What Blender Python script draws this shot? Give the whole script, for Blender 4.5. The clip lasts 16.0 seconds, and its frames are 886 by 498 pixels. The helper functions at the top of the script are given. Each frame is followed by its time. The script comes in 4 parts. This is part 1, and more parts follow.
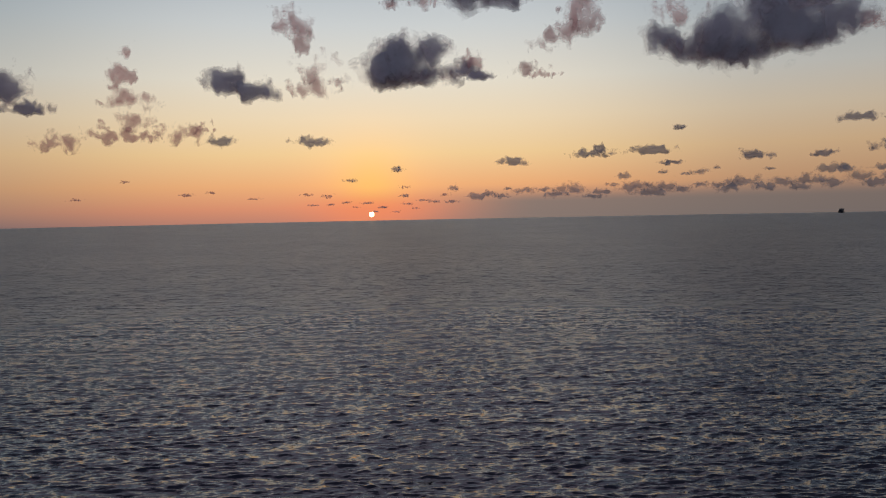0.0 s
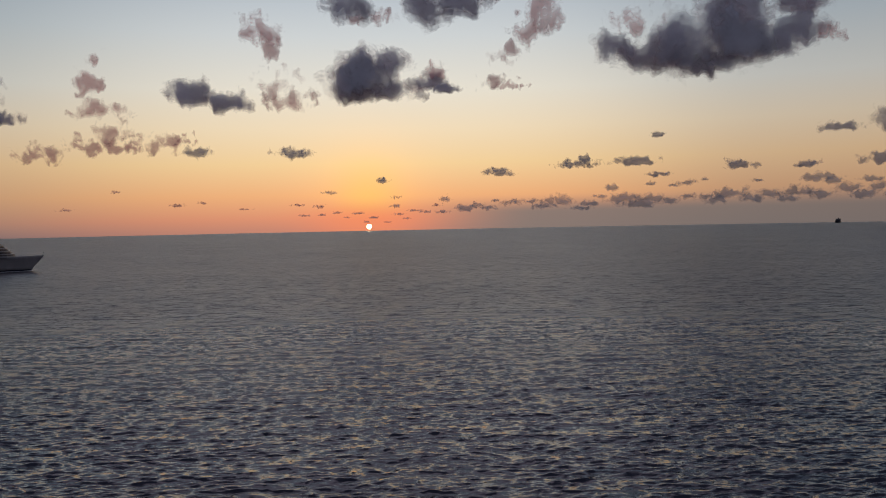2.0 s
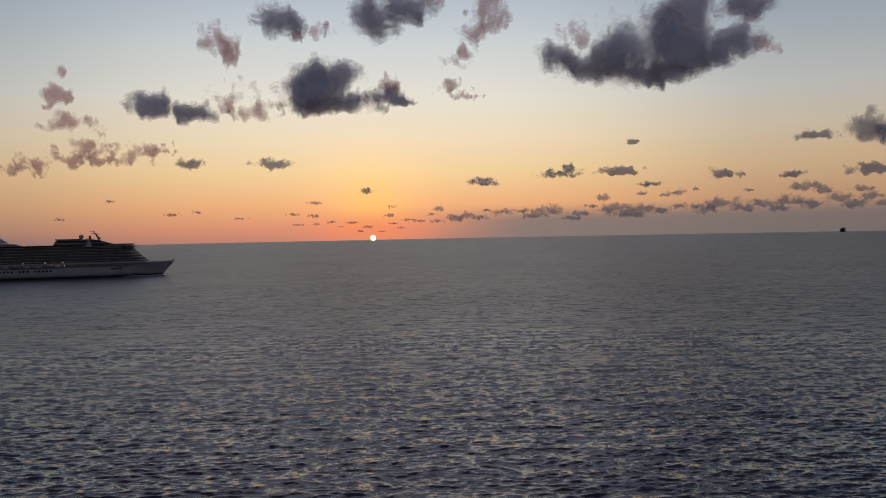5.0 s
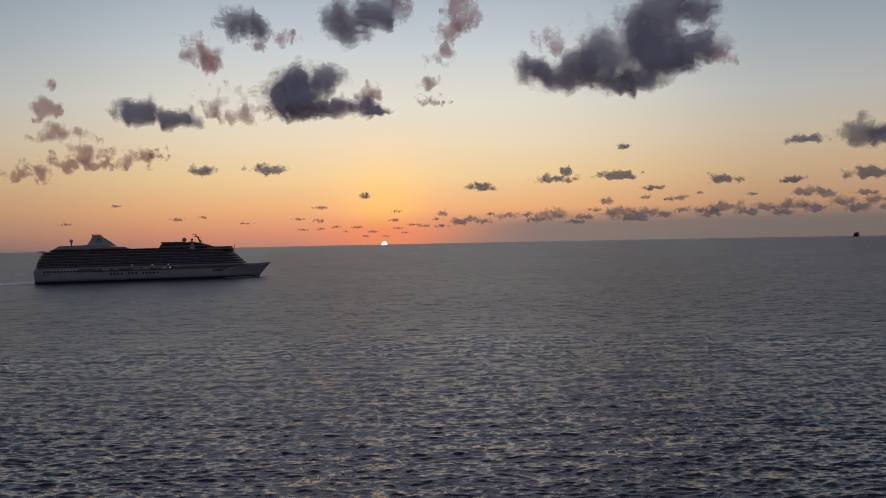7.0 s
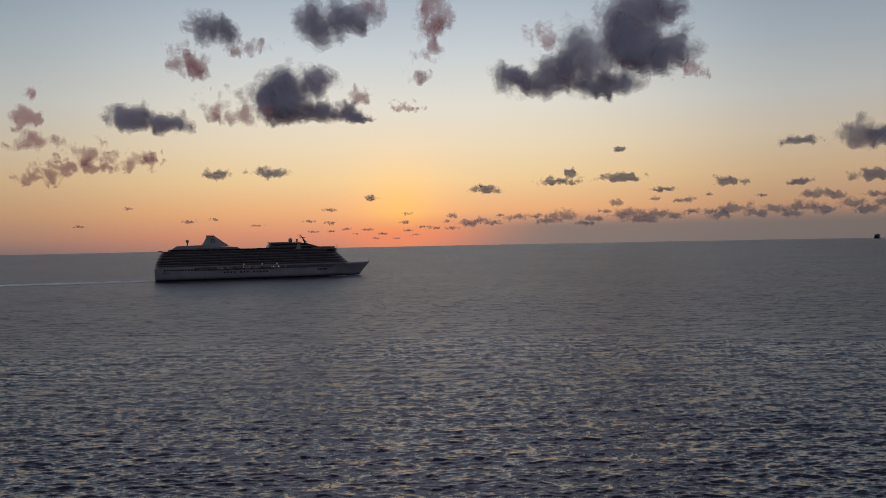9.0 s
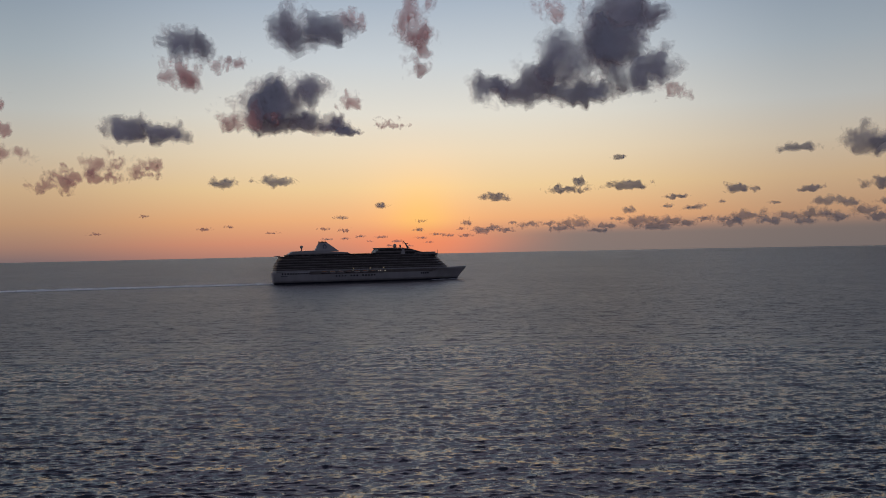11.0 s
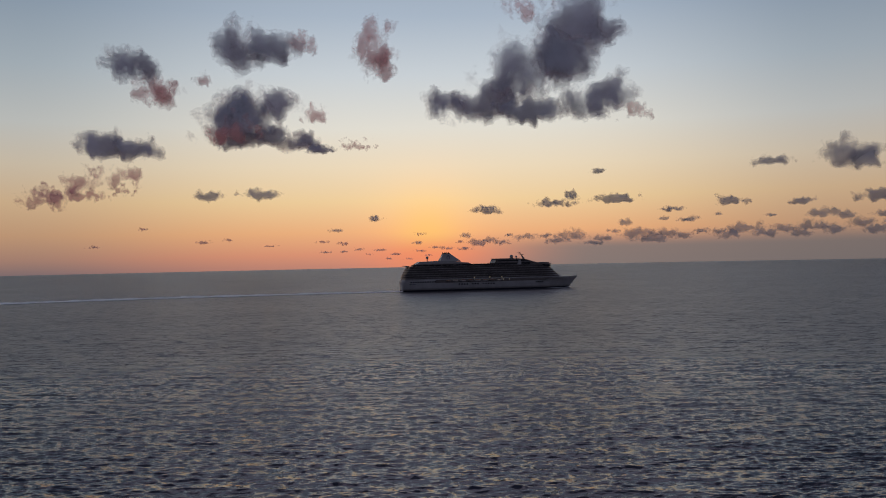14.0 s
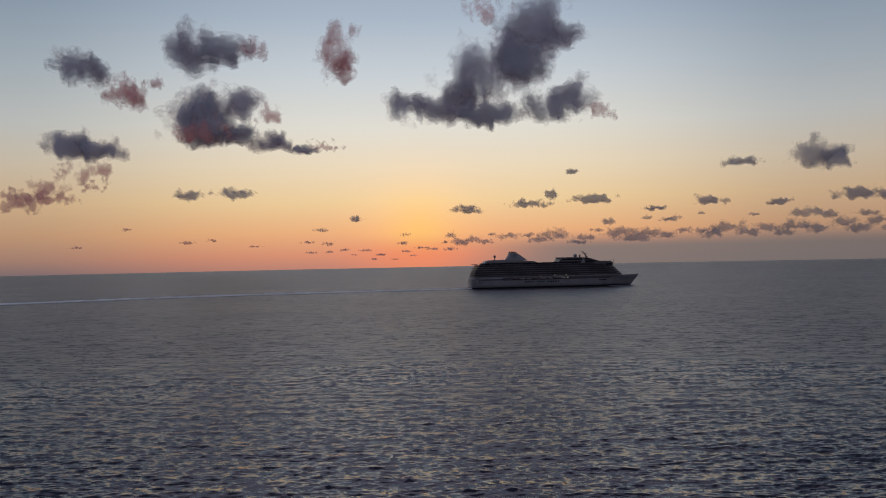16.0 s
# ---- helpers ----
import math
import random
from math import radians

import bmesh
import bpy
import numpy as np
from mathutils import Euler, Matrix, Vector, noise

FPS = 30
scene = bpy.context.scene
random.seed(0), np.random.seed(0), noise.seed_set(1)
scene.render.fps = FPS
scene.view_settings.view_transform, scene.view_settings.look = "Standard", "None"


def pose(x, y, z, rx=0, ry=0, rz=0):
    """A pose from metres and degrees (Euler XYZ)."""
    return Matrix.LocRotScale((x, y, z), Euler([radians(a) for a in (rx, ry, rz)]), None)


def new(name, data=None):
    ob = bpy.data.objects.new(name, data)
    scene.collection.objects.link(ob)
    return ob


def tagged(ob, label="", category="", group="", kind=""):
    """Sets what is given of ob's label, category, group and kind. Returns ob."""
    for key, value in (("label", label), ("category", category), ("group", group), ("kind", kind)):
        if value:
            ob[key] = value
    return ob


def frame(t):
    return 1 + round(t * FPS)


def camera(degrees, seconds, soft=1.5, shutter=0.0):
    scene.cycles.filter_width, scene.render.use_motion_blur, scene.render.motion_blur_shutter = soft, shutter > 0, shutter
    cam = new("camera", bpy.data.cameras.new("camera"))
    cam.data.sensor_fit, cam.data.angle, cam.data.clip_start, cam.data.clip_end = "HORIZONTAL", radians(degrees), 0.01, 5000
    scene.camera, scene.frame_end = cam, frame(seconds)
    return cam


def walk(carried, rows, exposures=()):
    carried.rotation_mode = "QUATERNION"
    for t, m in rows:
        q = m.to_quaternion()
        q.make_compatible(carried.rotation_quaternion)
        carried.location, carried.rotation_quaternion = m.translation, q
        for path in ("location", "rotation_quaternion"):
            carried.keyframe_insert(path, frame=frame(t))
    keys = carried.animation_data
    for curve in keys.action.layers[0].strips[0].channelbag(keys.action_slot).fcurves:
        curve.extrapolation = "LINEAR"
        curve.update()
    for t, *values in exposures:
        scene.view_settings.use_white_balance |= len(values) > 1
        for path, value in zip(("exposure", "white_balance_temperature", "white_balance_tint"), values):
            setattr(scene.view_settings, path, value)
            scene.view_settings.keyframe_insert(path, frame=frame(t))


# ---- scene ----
cam = camera(55.19, 16.0, soft=1.0)


EYE = 38.8
def cam_rows():
    return [(t, pose(0, 0, EYE, a, b, c)) for t, a, b, c in (
        (0, 87.53, 1.13, -4.81),
        (0.5, 87.68, 1.13, -4.85),
        (1, 87.94, 1.13, -4.93),
        (1.5, 88.17, 1.13, -4.94),
        (2, 88.21, 1.13, -4.98),
        (2.5, 88.43, 1.13, -5.02),
        (3, 88.74, 1.13, -4.95),
        (3.5, 88.92, 1.13, -4.96),
        (4, 88.81, 1.13, -4.92),
        (6.5, 89.04, 1.14, -4.18),
        (7, 89.16, 1.14, -3.96),
        (7.5, 89.20, 1.14, -3.74),
        (8, 89.16, 1.14, -3.44),
        (8.5, 89.21, 1.14, -3.10),
        (9, 89.32, 1.15, -2.84),
        (11.5, 89.99, 1.16, -1.27),
        (12, 90.22, 1.16, -1.14),
        (12.5, 90.64, 1.16, -1.04),
        (13, 90.76, 1.16, -0.98),
        (13.5, 90.57, 1.16, -0.95),
        (14, 90.72, 1.16, -0.97),
        (14.5, 90.64, 1.16, -1.02),
        (15, 90.75, 1.16, -1.15),
        (15.5, 90.82, 1.16, -1.28),
        (16, 90.73, 1.16, -1.56),
    )]


walk(cam, cam_rows(), exposures=((0, 0.03, 6220, 10), (1.5, 0.05, 6180, 10), (3, 0.12, 6120, 10), (4, 0.11, 6100, 10), (7, 0.04, 6060, 10), (16, 0.03, 5880, 10)))


scene.cycles.transparent_max_bounces = 32


# ---- sky and light ----
def lin(r, g, b):
    """Linear colour from display values of 0 to 255."""
    return tuple(((c / 255 + 0.055) / 1.055) ** 2.4 if c > 10 else c / 255 / 12.92 for c in (r, g, b)) + (1.0,)


class Nodes:
    """Short calls for building a node tree."""

    def __init__(self, tree):
        self.tree = tree
        tree.nodes.clear()

    def add(self, kind):
        return self.tree.nodes.new(kind)

    def vector(self, op):
        node = self.add("ShaderNodeVectorMath")
        node.operation = op
        return node

    def stored(self, name):
        node = self.add("ShaderNodeAttribute")
        node.attribute_name = name
        return node

    def put(self, socket, value):
        if isinstance(value, bpy.types.NodeSocket):
            self.tree.links.new(value, socket)
        else:
            socket.default_value = value

    def math(self, op, a, b=0.0, c=0.0):
        node = self.add("ShaderNodeMath")
        node.operation = op
        for socket, value in zip(node.inputs, (a, b, c)):
            self.put(socket, value)
        return node.outputs[0]

    def span(self, value, low, high, to_low=0.0, to_high=1.0, smooth=True):
        node = self.add("ShaderNodeMapRange")
        node.interpolation_type = "SMOOTHSTEP" if smooth else "LINEAR"
        for socket, v in zip(node.inputs, (value, low, high, to_low, to_high)):
            self.put(socket, v)
        return node.outputs[0]

    def mix(self, fac, a, b, blend="MIX"):
        node = self.add("ShaderNodeMix")
        node.data_type, node.blend_type = "RGBA", blend
        self.put(node.inputs[0], fac)
        self.put(node.inputs[6], a)
        self.put(node.inputs[7], b)
        return node.outputs[2]

    def ramp(self, fac, *stops):
        node = self.add("ShaderNodeValToRGB")
        self.put(node.inputs[0], fac)
        els = node.color_ramp.elements
        while len(els) < len(stops):
            els.new(0.5)
        for el, (at, colour) in zip(els, stops):
            el.position, el.color = at, colour
        return node.outputs[0]

    def noise(self, vector, scale, detail=4.0, rough=0.55):
        node = self.add("ShaderNodeTexNoise")
        self.put(node.inputs["Vector"], vector)
        self.put(node.inputs["Scale"], scale)
        self.put(node.inputs["Detail"], detail)
        self.put(node.inputs["Roughness"], rough)
        return node.outputs["Fac"]


def make_sky():
    """Dusk sky: warm over the sunset in the north of the plan, grey-blue overhead and behind."""
    world = bpy.data.worlds.new("dusk_sky")
    scene.world = world
    world.use_nodes = True
    n = Nodes(world.node_tree)
    way = n.add("ShaderNodeTexCoord").outputs["Generated"]
    xyz = n.add("ShaderNodeSeparateXYZ")
    n.put(xyz.inputs[0], way)
    x, y, z = xyz.outputs
    flat = n.math("MAXIMUM", n.math("SQRT", n.math("ADD", n.math("MULTIPLY", x, x), n.math("MULTIPLY", y, y))), 0.001)
    ahead, side = n.math("DIVIDE", y, flat), n.math("DIVIDE", x, flat)
    up = n.span(z, -0.01, 0.39, smooth=False)
    sunset = n.ramp(up, (0.0, lin(186, 128, 108)), (0.045, lin(219, 144, 108)), (0.11, lin(238, 174, 118)), (0.2, lin(241, 203, 146)),
                    (0.3, lin(238, 214, 176)), (0.41, lin(228, 218, 198)), (0.56, lin(204, 205, 201)), (0.72, lin(172, 180, 187)), (1.0, lin(138, 147, 160)))
    flank = n.ramp(up, (0.0, lin(132, 112, 110)), (0.045, lin(176, 134, 112)), (0.11, lin(204, 158, 118)), (0.2, lin(218, 182, 138)),
                   (0.3, lin(216, 196, 166)), (0.41, lin(202, 198, 186)), (0.56, lin(176, 182, 182)), (0.72, lin(150, 161, 170)), (1.0, lin(124, 135, 150)))
    east = n.ramp(up, (0.0, lin(68, 64, 71)), (0.2, lin(77, 73, 80)), (0.5, lin(85, 83, 93)), (1.0, lin(97, 98, 112)))
    colour = n.mix(n.span(ahead, 0.9, 0.997), flank, sunset)
    # grey haze bank low over the sea to the right of the sunset
    bank = n.math("MULTIPLY", n.span(side, 0.0, 0.2), n.span(z, 0.032, 0.01))
    colour = n.mix(n.math("MULTIPLY", bank, 0.92), colour, lin(131, 118, 109))
    colour = n.mix(n.math("MULTIPLY", n.span(side, 0.08, 0.6), 0.42), colour, n.mix(1.0, colour, (0.45, 0.45, 0.5, 1.0), "MULTIPLY"))
    colour = n.mix(n.math("MULTIPLY", n.span(side, -0.04, -0.5), 0.34), colour, n.mix(1.0, colour, (0.5, 0.5, 0.5, 1.0), "MULTIPLY"))
    colour = n.mix(n.span(ahead, 0.7, -0.4), colour, east)
    # overhead the glow reaches far up over the sunset and dies away to the sides
    high = n.mix(n.span(ahead, 0.8, 1.0), lin(80, 82, 98), lin(222, 206, 212))
    colour = n.mix(n.span(z, 0.36, 0.7), colour, n.mix(n.span(z, 0.6, 0.95), high, lin(96, 98, 114)))
    # aureole of the low sun
    toward = n.vector("DOT_PRODUCT")
    n.put(toward.inputs[0], way)
    toward.inputs[1].default_value = (0.0, 0.9995, 0.032)
    halo = n.math("POWER", n.math("MAXIMUM", toward.outputs["Value"], 0.0), 420.0)
    colour = n.mix(halo, colour, (0.18, 0.06, 0.0, 1.0), "ADD")
    core = n.math("POWER", n.math("MAXIMUM", toward.outputs["Value"], 0.0), 1500.0)
    colour = n.mix(n.math("MULTIPLY", core, 0.36), colour, lin(255, 206, 88))
    # reddened air close over the horizon where the sun goes down
    colour = n.mix(n.math("MULTIPLY", n.math("MULTIPLY", halo, n.span(z, 0.034, 0.002)), 0.75), colour, lin(240, 122, 90))
    back = n.add("ShaderNodeBackground")
    n.put(back.inputs[0], colour)
    back.inputs[1].default_value = 1.0
    n.put(n.add("ShaderNodeOutputWorld").inputs[0], back.outputs[0])


make_sky()


# ---- materials ----
def material(name):
    m = bpy.data.materials.new(name)
    m.use_nodes = True
    n = Nodes(m.node_tree)
    return m, n, n.add("ShaderNodeOutputMaterial")


def painted(name, colour, rough=0.45, metal=0.0, grime=0.25, scale=0.35):
    """Paint or metal with streaks and fine unevenness."""
    m, n, out = material(name)
    place = n.add("ShaderNodeTexCoord").outputs["Object"]
    stretch = n.add("ShaderNodeMapping")
    n.put(stretch.inputs[0], place)
    stretch.inputs["Scale"].default_value = (1.0, 1.0, 0.3)
    coarse, fine = n.noise(stretch.outputs[0], scale), n.noise(place, scale * 9)
    dark = tuple(c * (1 - grime) for c in colour)
    tone = n.mix(n.span(coarse, 0.35, 0.7), (*dark, 1), (*colour, 1))
    tone = n.mix(n.math("MULTIPLY", fine, grime * 0.6), tone, (*[c * 0.6 for c in colour], 1))
    s = n.add("ShaderNodeBsdfPrincipled")
    n.put(s.inputs["Base Color"], tone)
    n.put(s.inputs["Roughness"], n.span(fine, 0.3, 0.7, rough * 0.8, min(1, rough * 1.25)))
    s.inputs["Metallic"].default_value = metal
    n.put(out.inputs[0], s.outputs[0])
    return m


def glowing(name, colour, strength):
    m, n, out = material(name)
    e = n.add("ShaderNodeEmission")
    e.inputs[0].default_value, e.inputs[1].default_value = (*colour, 1), strength
    n.put(out.inputs[0], e.outputs[0])
    return m


def sea_water():
    """Water that mirrors the sky; waves too short for the sheet are relief near by and roughness far off."""
    m, n, out = material("sea_water")
    place = n.add("ShaderNodeTexCoord").outputs["Object"]
    short = n.stored("unresolved").outputs["Fac"]
    stretch = n.add("ShaderNodeMapping")
    n.put(stretch.inputs[0], place)
    stretch.inputs["Scale"].default_value = (0.3, 1.0, 1.0)
    stretch.inputs["Rotation"].default_value = (0, 0, 0.1)
    v = stretch.outputs[0]
    tilt = None
    for scale, lean, detail in ((0.36, 0.75, 2.0), (1.0, 1.25, 4.0), (2.8, 1.2, 3.0)):
        waves = n.add("ShaderNodeTexNoise")
        n.put(waves.inputs["Vector"], v)
        for key, value in (("Scale", scale), ("Detail", detail), ("Roughness", 0.6)):
            waves.inputs[key].default_value = value
        slope = n.vector("MULTIPLY_ADD")
        n.put(slope.inputs[0], waves.outputs["Color"])
        slope.inputs[1].default_value = (0.7 * lean, lean, 0.0)
        if tilt is None:
            slope.inputs[2].default_value = (-0.35 * lean, -0.5 * lean, 0.0)
        else:
            offset = n.vector("ADD")
            n.put(offset.inputs[0], tilt)
            offset.inputs[1].default_value = (-0.35 * lean, -0.5 * lean, 0.0)
            n.put(slope.inputs[2], offset.outputs[0])
        tilt = slope.outputs[0]
    lean_on = n.vector("ADD")
    n.put(lean_on.inputs[0], n.add("ShaderNodeNewGeometry").outputs["Normal"])
    n.put(lean_on.inputs[1], tilt)
    facing = n.vector("NORMALIZE")
    n.put(facing.inputs[0], lean_on.outputs[0])
    gusts = n.noise(place, 0.006, 3.0)
    s = n.add("ShaderNodeBsdfPrincipled")
    n.put(s.inputs["Base Color"], n.mix(gusts, (0.011, 0.013, 0.016, 1), (0.017, 0.02, 0.023, 1)))
    n.put(s.inputs["Roughness"], n.math("ADD", n.span(gusts, 0.3, 0.7, 0.03, 0.06), n.math("MULTIPLY", short, 0.33)))
    s.inputs["IOR"].default_value = 1.34
    s.inputs["Specular IOR Level"].default_value = 0.88
    s.inputs["Specular Tint"].default_value = (0.66, 0.64, 1.0, 1)
    n.put(s.inputs["Normal"], facing.outputs[0])
    n.put(out.inputs[0], s.outputs[0])
    return m


def vapour(name, body, let_in, cap=1.0, soft=0.34, glow=(0.95, 0.52, 0.47)):
    """Cloud droplets: they scatter from both sides, and cover by the stored depth of vapour, frayed by fine turbulence."""
    m, n, out = material(name)
    thick = n.stored("thick").outputs["Fac"]
    place = n.stored("curl").outputs["Vector"]
    shreds = n.noise(place, 3.4, 3.0, 0.55)
    swells = n.noise(place, 0.7, 4.0, 0.5)
    # light wanders inside the droplets, so the shading turns little with the surface
    bent = n.vector("MULTIPLY_ADD")
    n.put(bent.inputs[0], n.add("ShaderNodeNewGeometry").outputs["Normal"])
    bent.inputs[1].default_value, bent.inputs[2].default_value = (0.05, 0.02, 0.08), (0.0, -0.8, 0.25)
    d = n.add("ShaderNodeBsdfDiffuse")
    n.put(d.inputs["Normal"], bent.outputs[0])
    n.put(d.inputs[0], n.mix(n.span(swells, 0.3, 0.7), (*[c * 0.84 for c in body], 1), (*[c * 1.12 for c in body], 1)))
    t = n.add("ShaderNodeBsdfTranslucent")
    # glow puts the sunset's pink into the colour of the thin parts
    t.inputs[0].default_value = (*glow, 1)
    both = n.add("ShaderNodeMixShader")
    n.put(both.inputs[0], n.span(n.math("MULTIPLY_ADD", n.math("SUBTRACT", swells, 0.5), 0.5, thick), 0.02, 0.6, min(0.85, let_in + 0.6), let_in))
    n.put(both.inputs[1], d.outputs[0])
    n.put(both.inputs[2], t.outputs[0])
    clear = n.add("ShaderNodeBsdfTransparent")
    mixed = n.add("ShaderNodeMixShader")
    cover = n.math("MULTIPLY_ADD", n.math("SUBTRACT", shreds, 0.5), 0.4, thick)
    n.put(mixed.inputs[0], n.math("MULTIPLY", n.math("MULTIPLY", n.span(cover, 0.0, soft), n.span(thick, 0.0, 0.1)), cap))
    n.put(mixed.inputs[1], clear.outputs[0])
    n.put(mixed.inputs[2], both.outputs[0])
    n.put(out.inputs[0], mixed.outputs[0])
    return m


def foam_water():
    m, n, out = material("wake_foam")
    place = n.add("ShaderNodeTexCoord").outputs["Object"]
    thick = n.stored("thick").outputs["Fac"]
    patch = n.noise(place, 0.16, 6.0, 0.65)
    s = n.add("ShaderNodeBsdfPrincipled")
    s.inputs["Base Color"].default_value, s.inputs["Roughness"].default_value = (0.88, 0.89, 0.9, 1), 0.6
    clear = n.add("ShaderNodeBsdfTransparent")
    mixed = n.add("ShaderNodeMixShader")
    n.put(mixed.inputs[0], n.math("MINIMUM", n.math("MULTIPLY", n.math("MULTIPLY", thick, n.span(patch, 0.25, 0.5)), 3.0), 1.0))
    n.put(mixed.inputs[1], clear.outputs[0])
    n.put(mixed.inputs[2], s.outputs[0])
    n.put(out.inputs[0], mixed.outputs[0])
    return m


WATER = sea_water()
CLOUD = vapour("cloud_vapour", (0.9, 0.95, 1.0), 0.1, 0.84, 1.05, (1.0, 0.56, 0.51))
# wisps hold the sunset's pink light in body colour as well as glow
WISP = vapour("cloud_wisp", (0.92, 0.76, 0.78), 0.66, 0.54, 1.0, (1.0, 0.52, 0.48))
LOW = vapour("low_cloud_vapour", (0.88, 0.94, 1.0), 0.15, 0.62, 1.0, (0.85, 0.64, 0.6))
HAZE = vapour("far_cloud_vapour", (0.84, 0.94, 1.0), 0.18, 0.5, 1.25, (0.76, 0.7, 0.7))
FOAM = foam_water()
WHITE = painted("white_ship_paint", (0.5, 0.48, 0.46), grime=0.16, scale=0.12)
CREAM = painted("cream_deck_paint", (0.44, 0.4, 0.37), grime=0.25)
# dark brown that carries the shade of balconies and boat deck in its colour
SHADE = painted("shade_brown_paint", (0.22, 0.19, 0.17), grime=0.35, scale=0.5)
NAVY = painted("dark_bottom_paint", (0.02, 0.025, 0.04), grime=0.3)
GLASS = painted("dark_window_glass", (0.02, 0.022, 0.026), rough=0.12, grime=0.2)
RAIL = painted("tinted_rail_glass", (0.1, 0.092, 0.085), rough=0.2, grime=0.3)
TEAK = painted("teak_deck", (0.28, 0.19, 0.12), rough=0.7)
STEEL = painted("grey_mast_steel", (0.22, 0.22, 0.23), rough=0.5, metal=0.3)
BLUE = painted("blue_funnel_mark", (0.03, 0.08, 0.2), grime=0.15)
ORANGE = painted("lifeboat_orange", (0.5, 0.22, 0.08))
LIT = glowing("lit_cabin_lamp", (1.0, 0.85, 0.6), 0.45)
DIM = glowing("dim_cabin_light", (1.0, 0.78, 0.45), 0.12)
DISC = glowing("sun_fire", (1.0, 0.62, 0.3), 9.0)


# ---- mesh tools ----
def mesh_of(name, verts, faces, mat, smooth=False):
    me = bpy.data.meshes.new(name)
    me.from_pydata(verts, [], faces)
    me.materials.append(mat)
    if smooth:
        me.polygons.foreach_set("use_smooth", [True] * len(me.polygons))
    me.update()
    return me


def part(name, bm, mat, parent=None, label="", smooth=False):
    """Link a bmesh as one mesh object under a thing or part."""
    me = bpy.data.meshes.new(name)
    bmesh.ops.recalc_face_normals(bm, faces=bm.faces)
    bm.to_mesh(me)
    bm.free()
    me.materials.append(mat)
    if smooth:
        me.polygons.foreach_set("use_smooth", [True] * len(me.polygons))
    ob = new(name, me)
    ob.parent = parent
    return tagged(ob, label)


def box(bm, x0, x1, y0, y1, z0, z1, bevel=0.0):
    made = bmesh.ops.create_cube(bm, size=1.0)["verts"]
    for v in made:
        v.co = Vector((x0 + (v.co.x + 0.5) * (x1 - x0), y0 + (v.co.y + 0.5) * (y1 - y0), z0 + (v.co.z + 0.5) * (z1 - z0)))
    if bevel:
        bmesh.ops.bevel(bm, geom=list({e for v in made for e in v.link_edges}), offset=bevel, segments=2, affect="EDGES")
    return bm


def prism(bm, outline, y0, y1):
    """Solid from a side outline of (x, z) points, between y0 and y1."""
    a = [bm.verts.new((x, y0, z)) for x, z in outline]
    b = [bm.verts.new((x, y1, z)) for x, z in outline]
    bm.faces.new(a)
    bm.faces.new(b[::-1])
    for i in range(len(a)):
        j = (i + 1) % len(a)
        bm.faces.new((a[i], b[i], b[j], a[j]))
    return bm


def tube(bm, p, q, r, r2=None, n=10):
    p, q = Vector(p), Vector(q)
    m = Matrix.Translation((p + q) / 2) @ (q - p).to_track_quat("Z", "Y").to_matrix().to_4x4()
    bmesh.ops.create_cone(bm, cap_ends=True, segments=n, radius1=r, radius2=r if r2 is None else r2, depth=(q - p).length, matrix=m)
    return bm


def ball(bm, c, r, sx=1, sy=1, sz=1, n=12):
    bmesh.ops.create_uvsphere(bm, u_segments=n, v_segments=n // 2 + 2, radius=r, matrix=Matrix.Translation(c) @ Matrix.Diagonal((sx, sy, sz, 1)))
    return bm


# ---- the sea ----
REACH = 4900.0


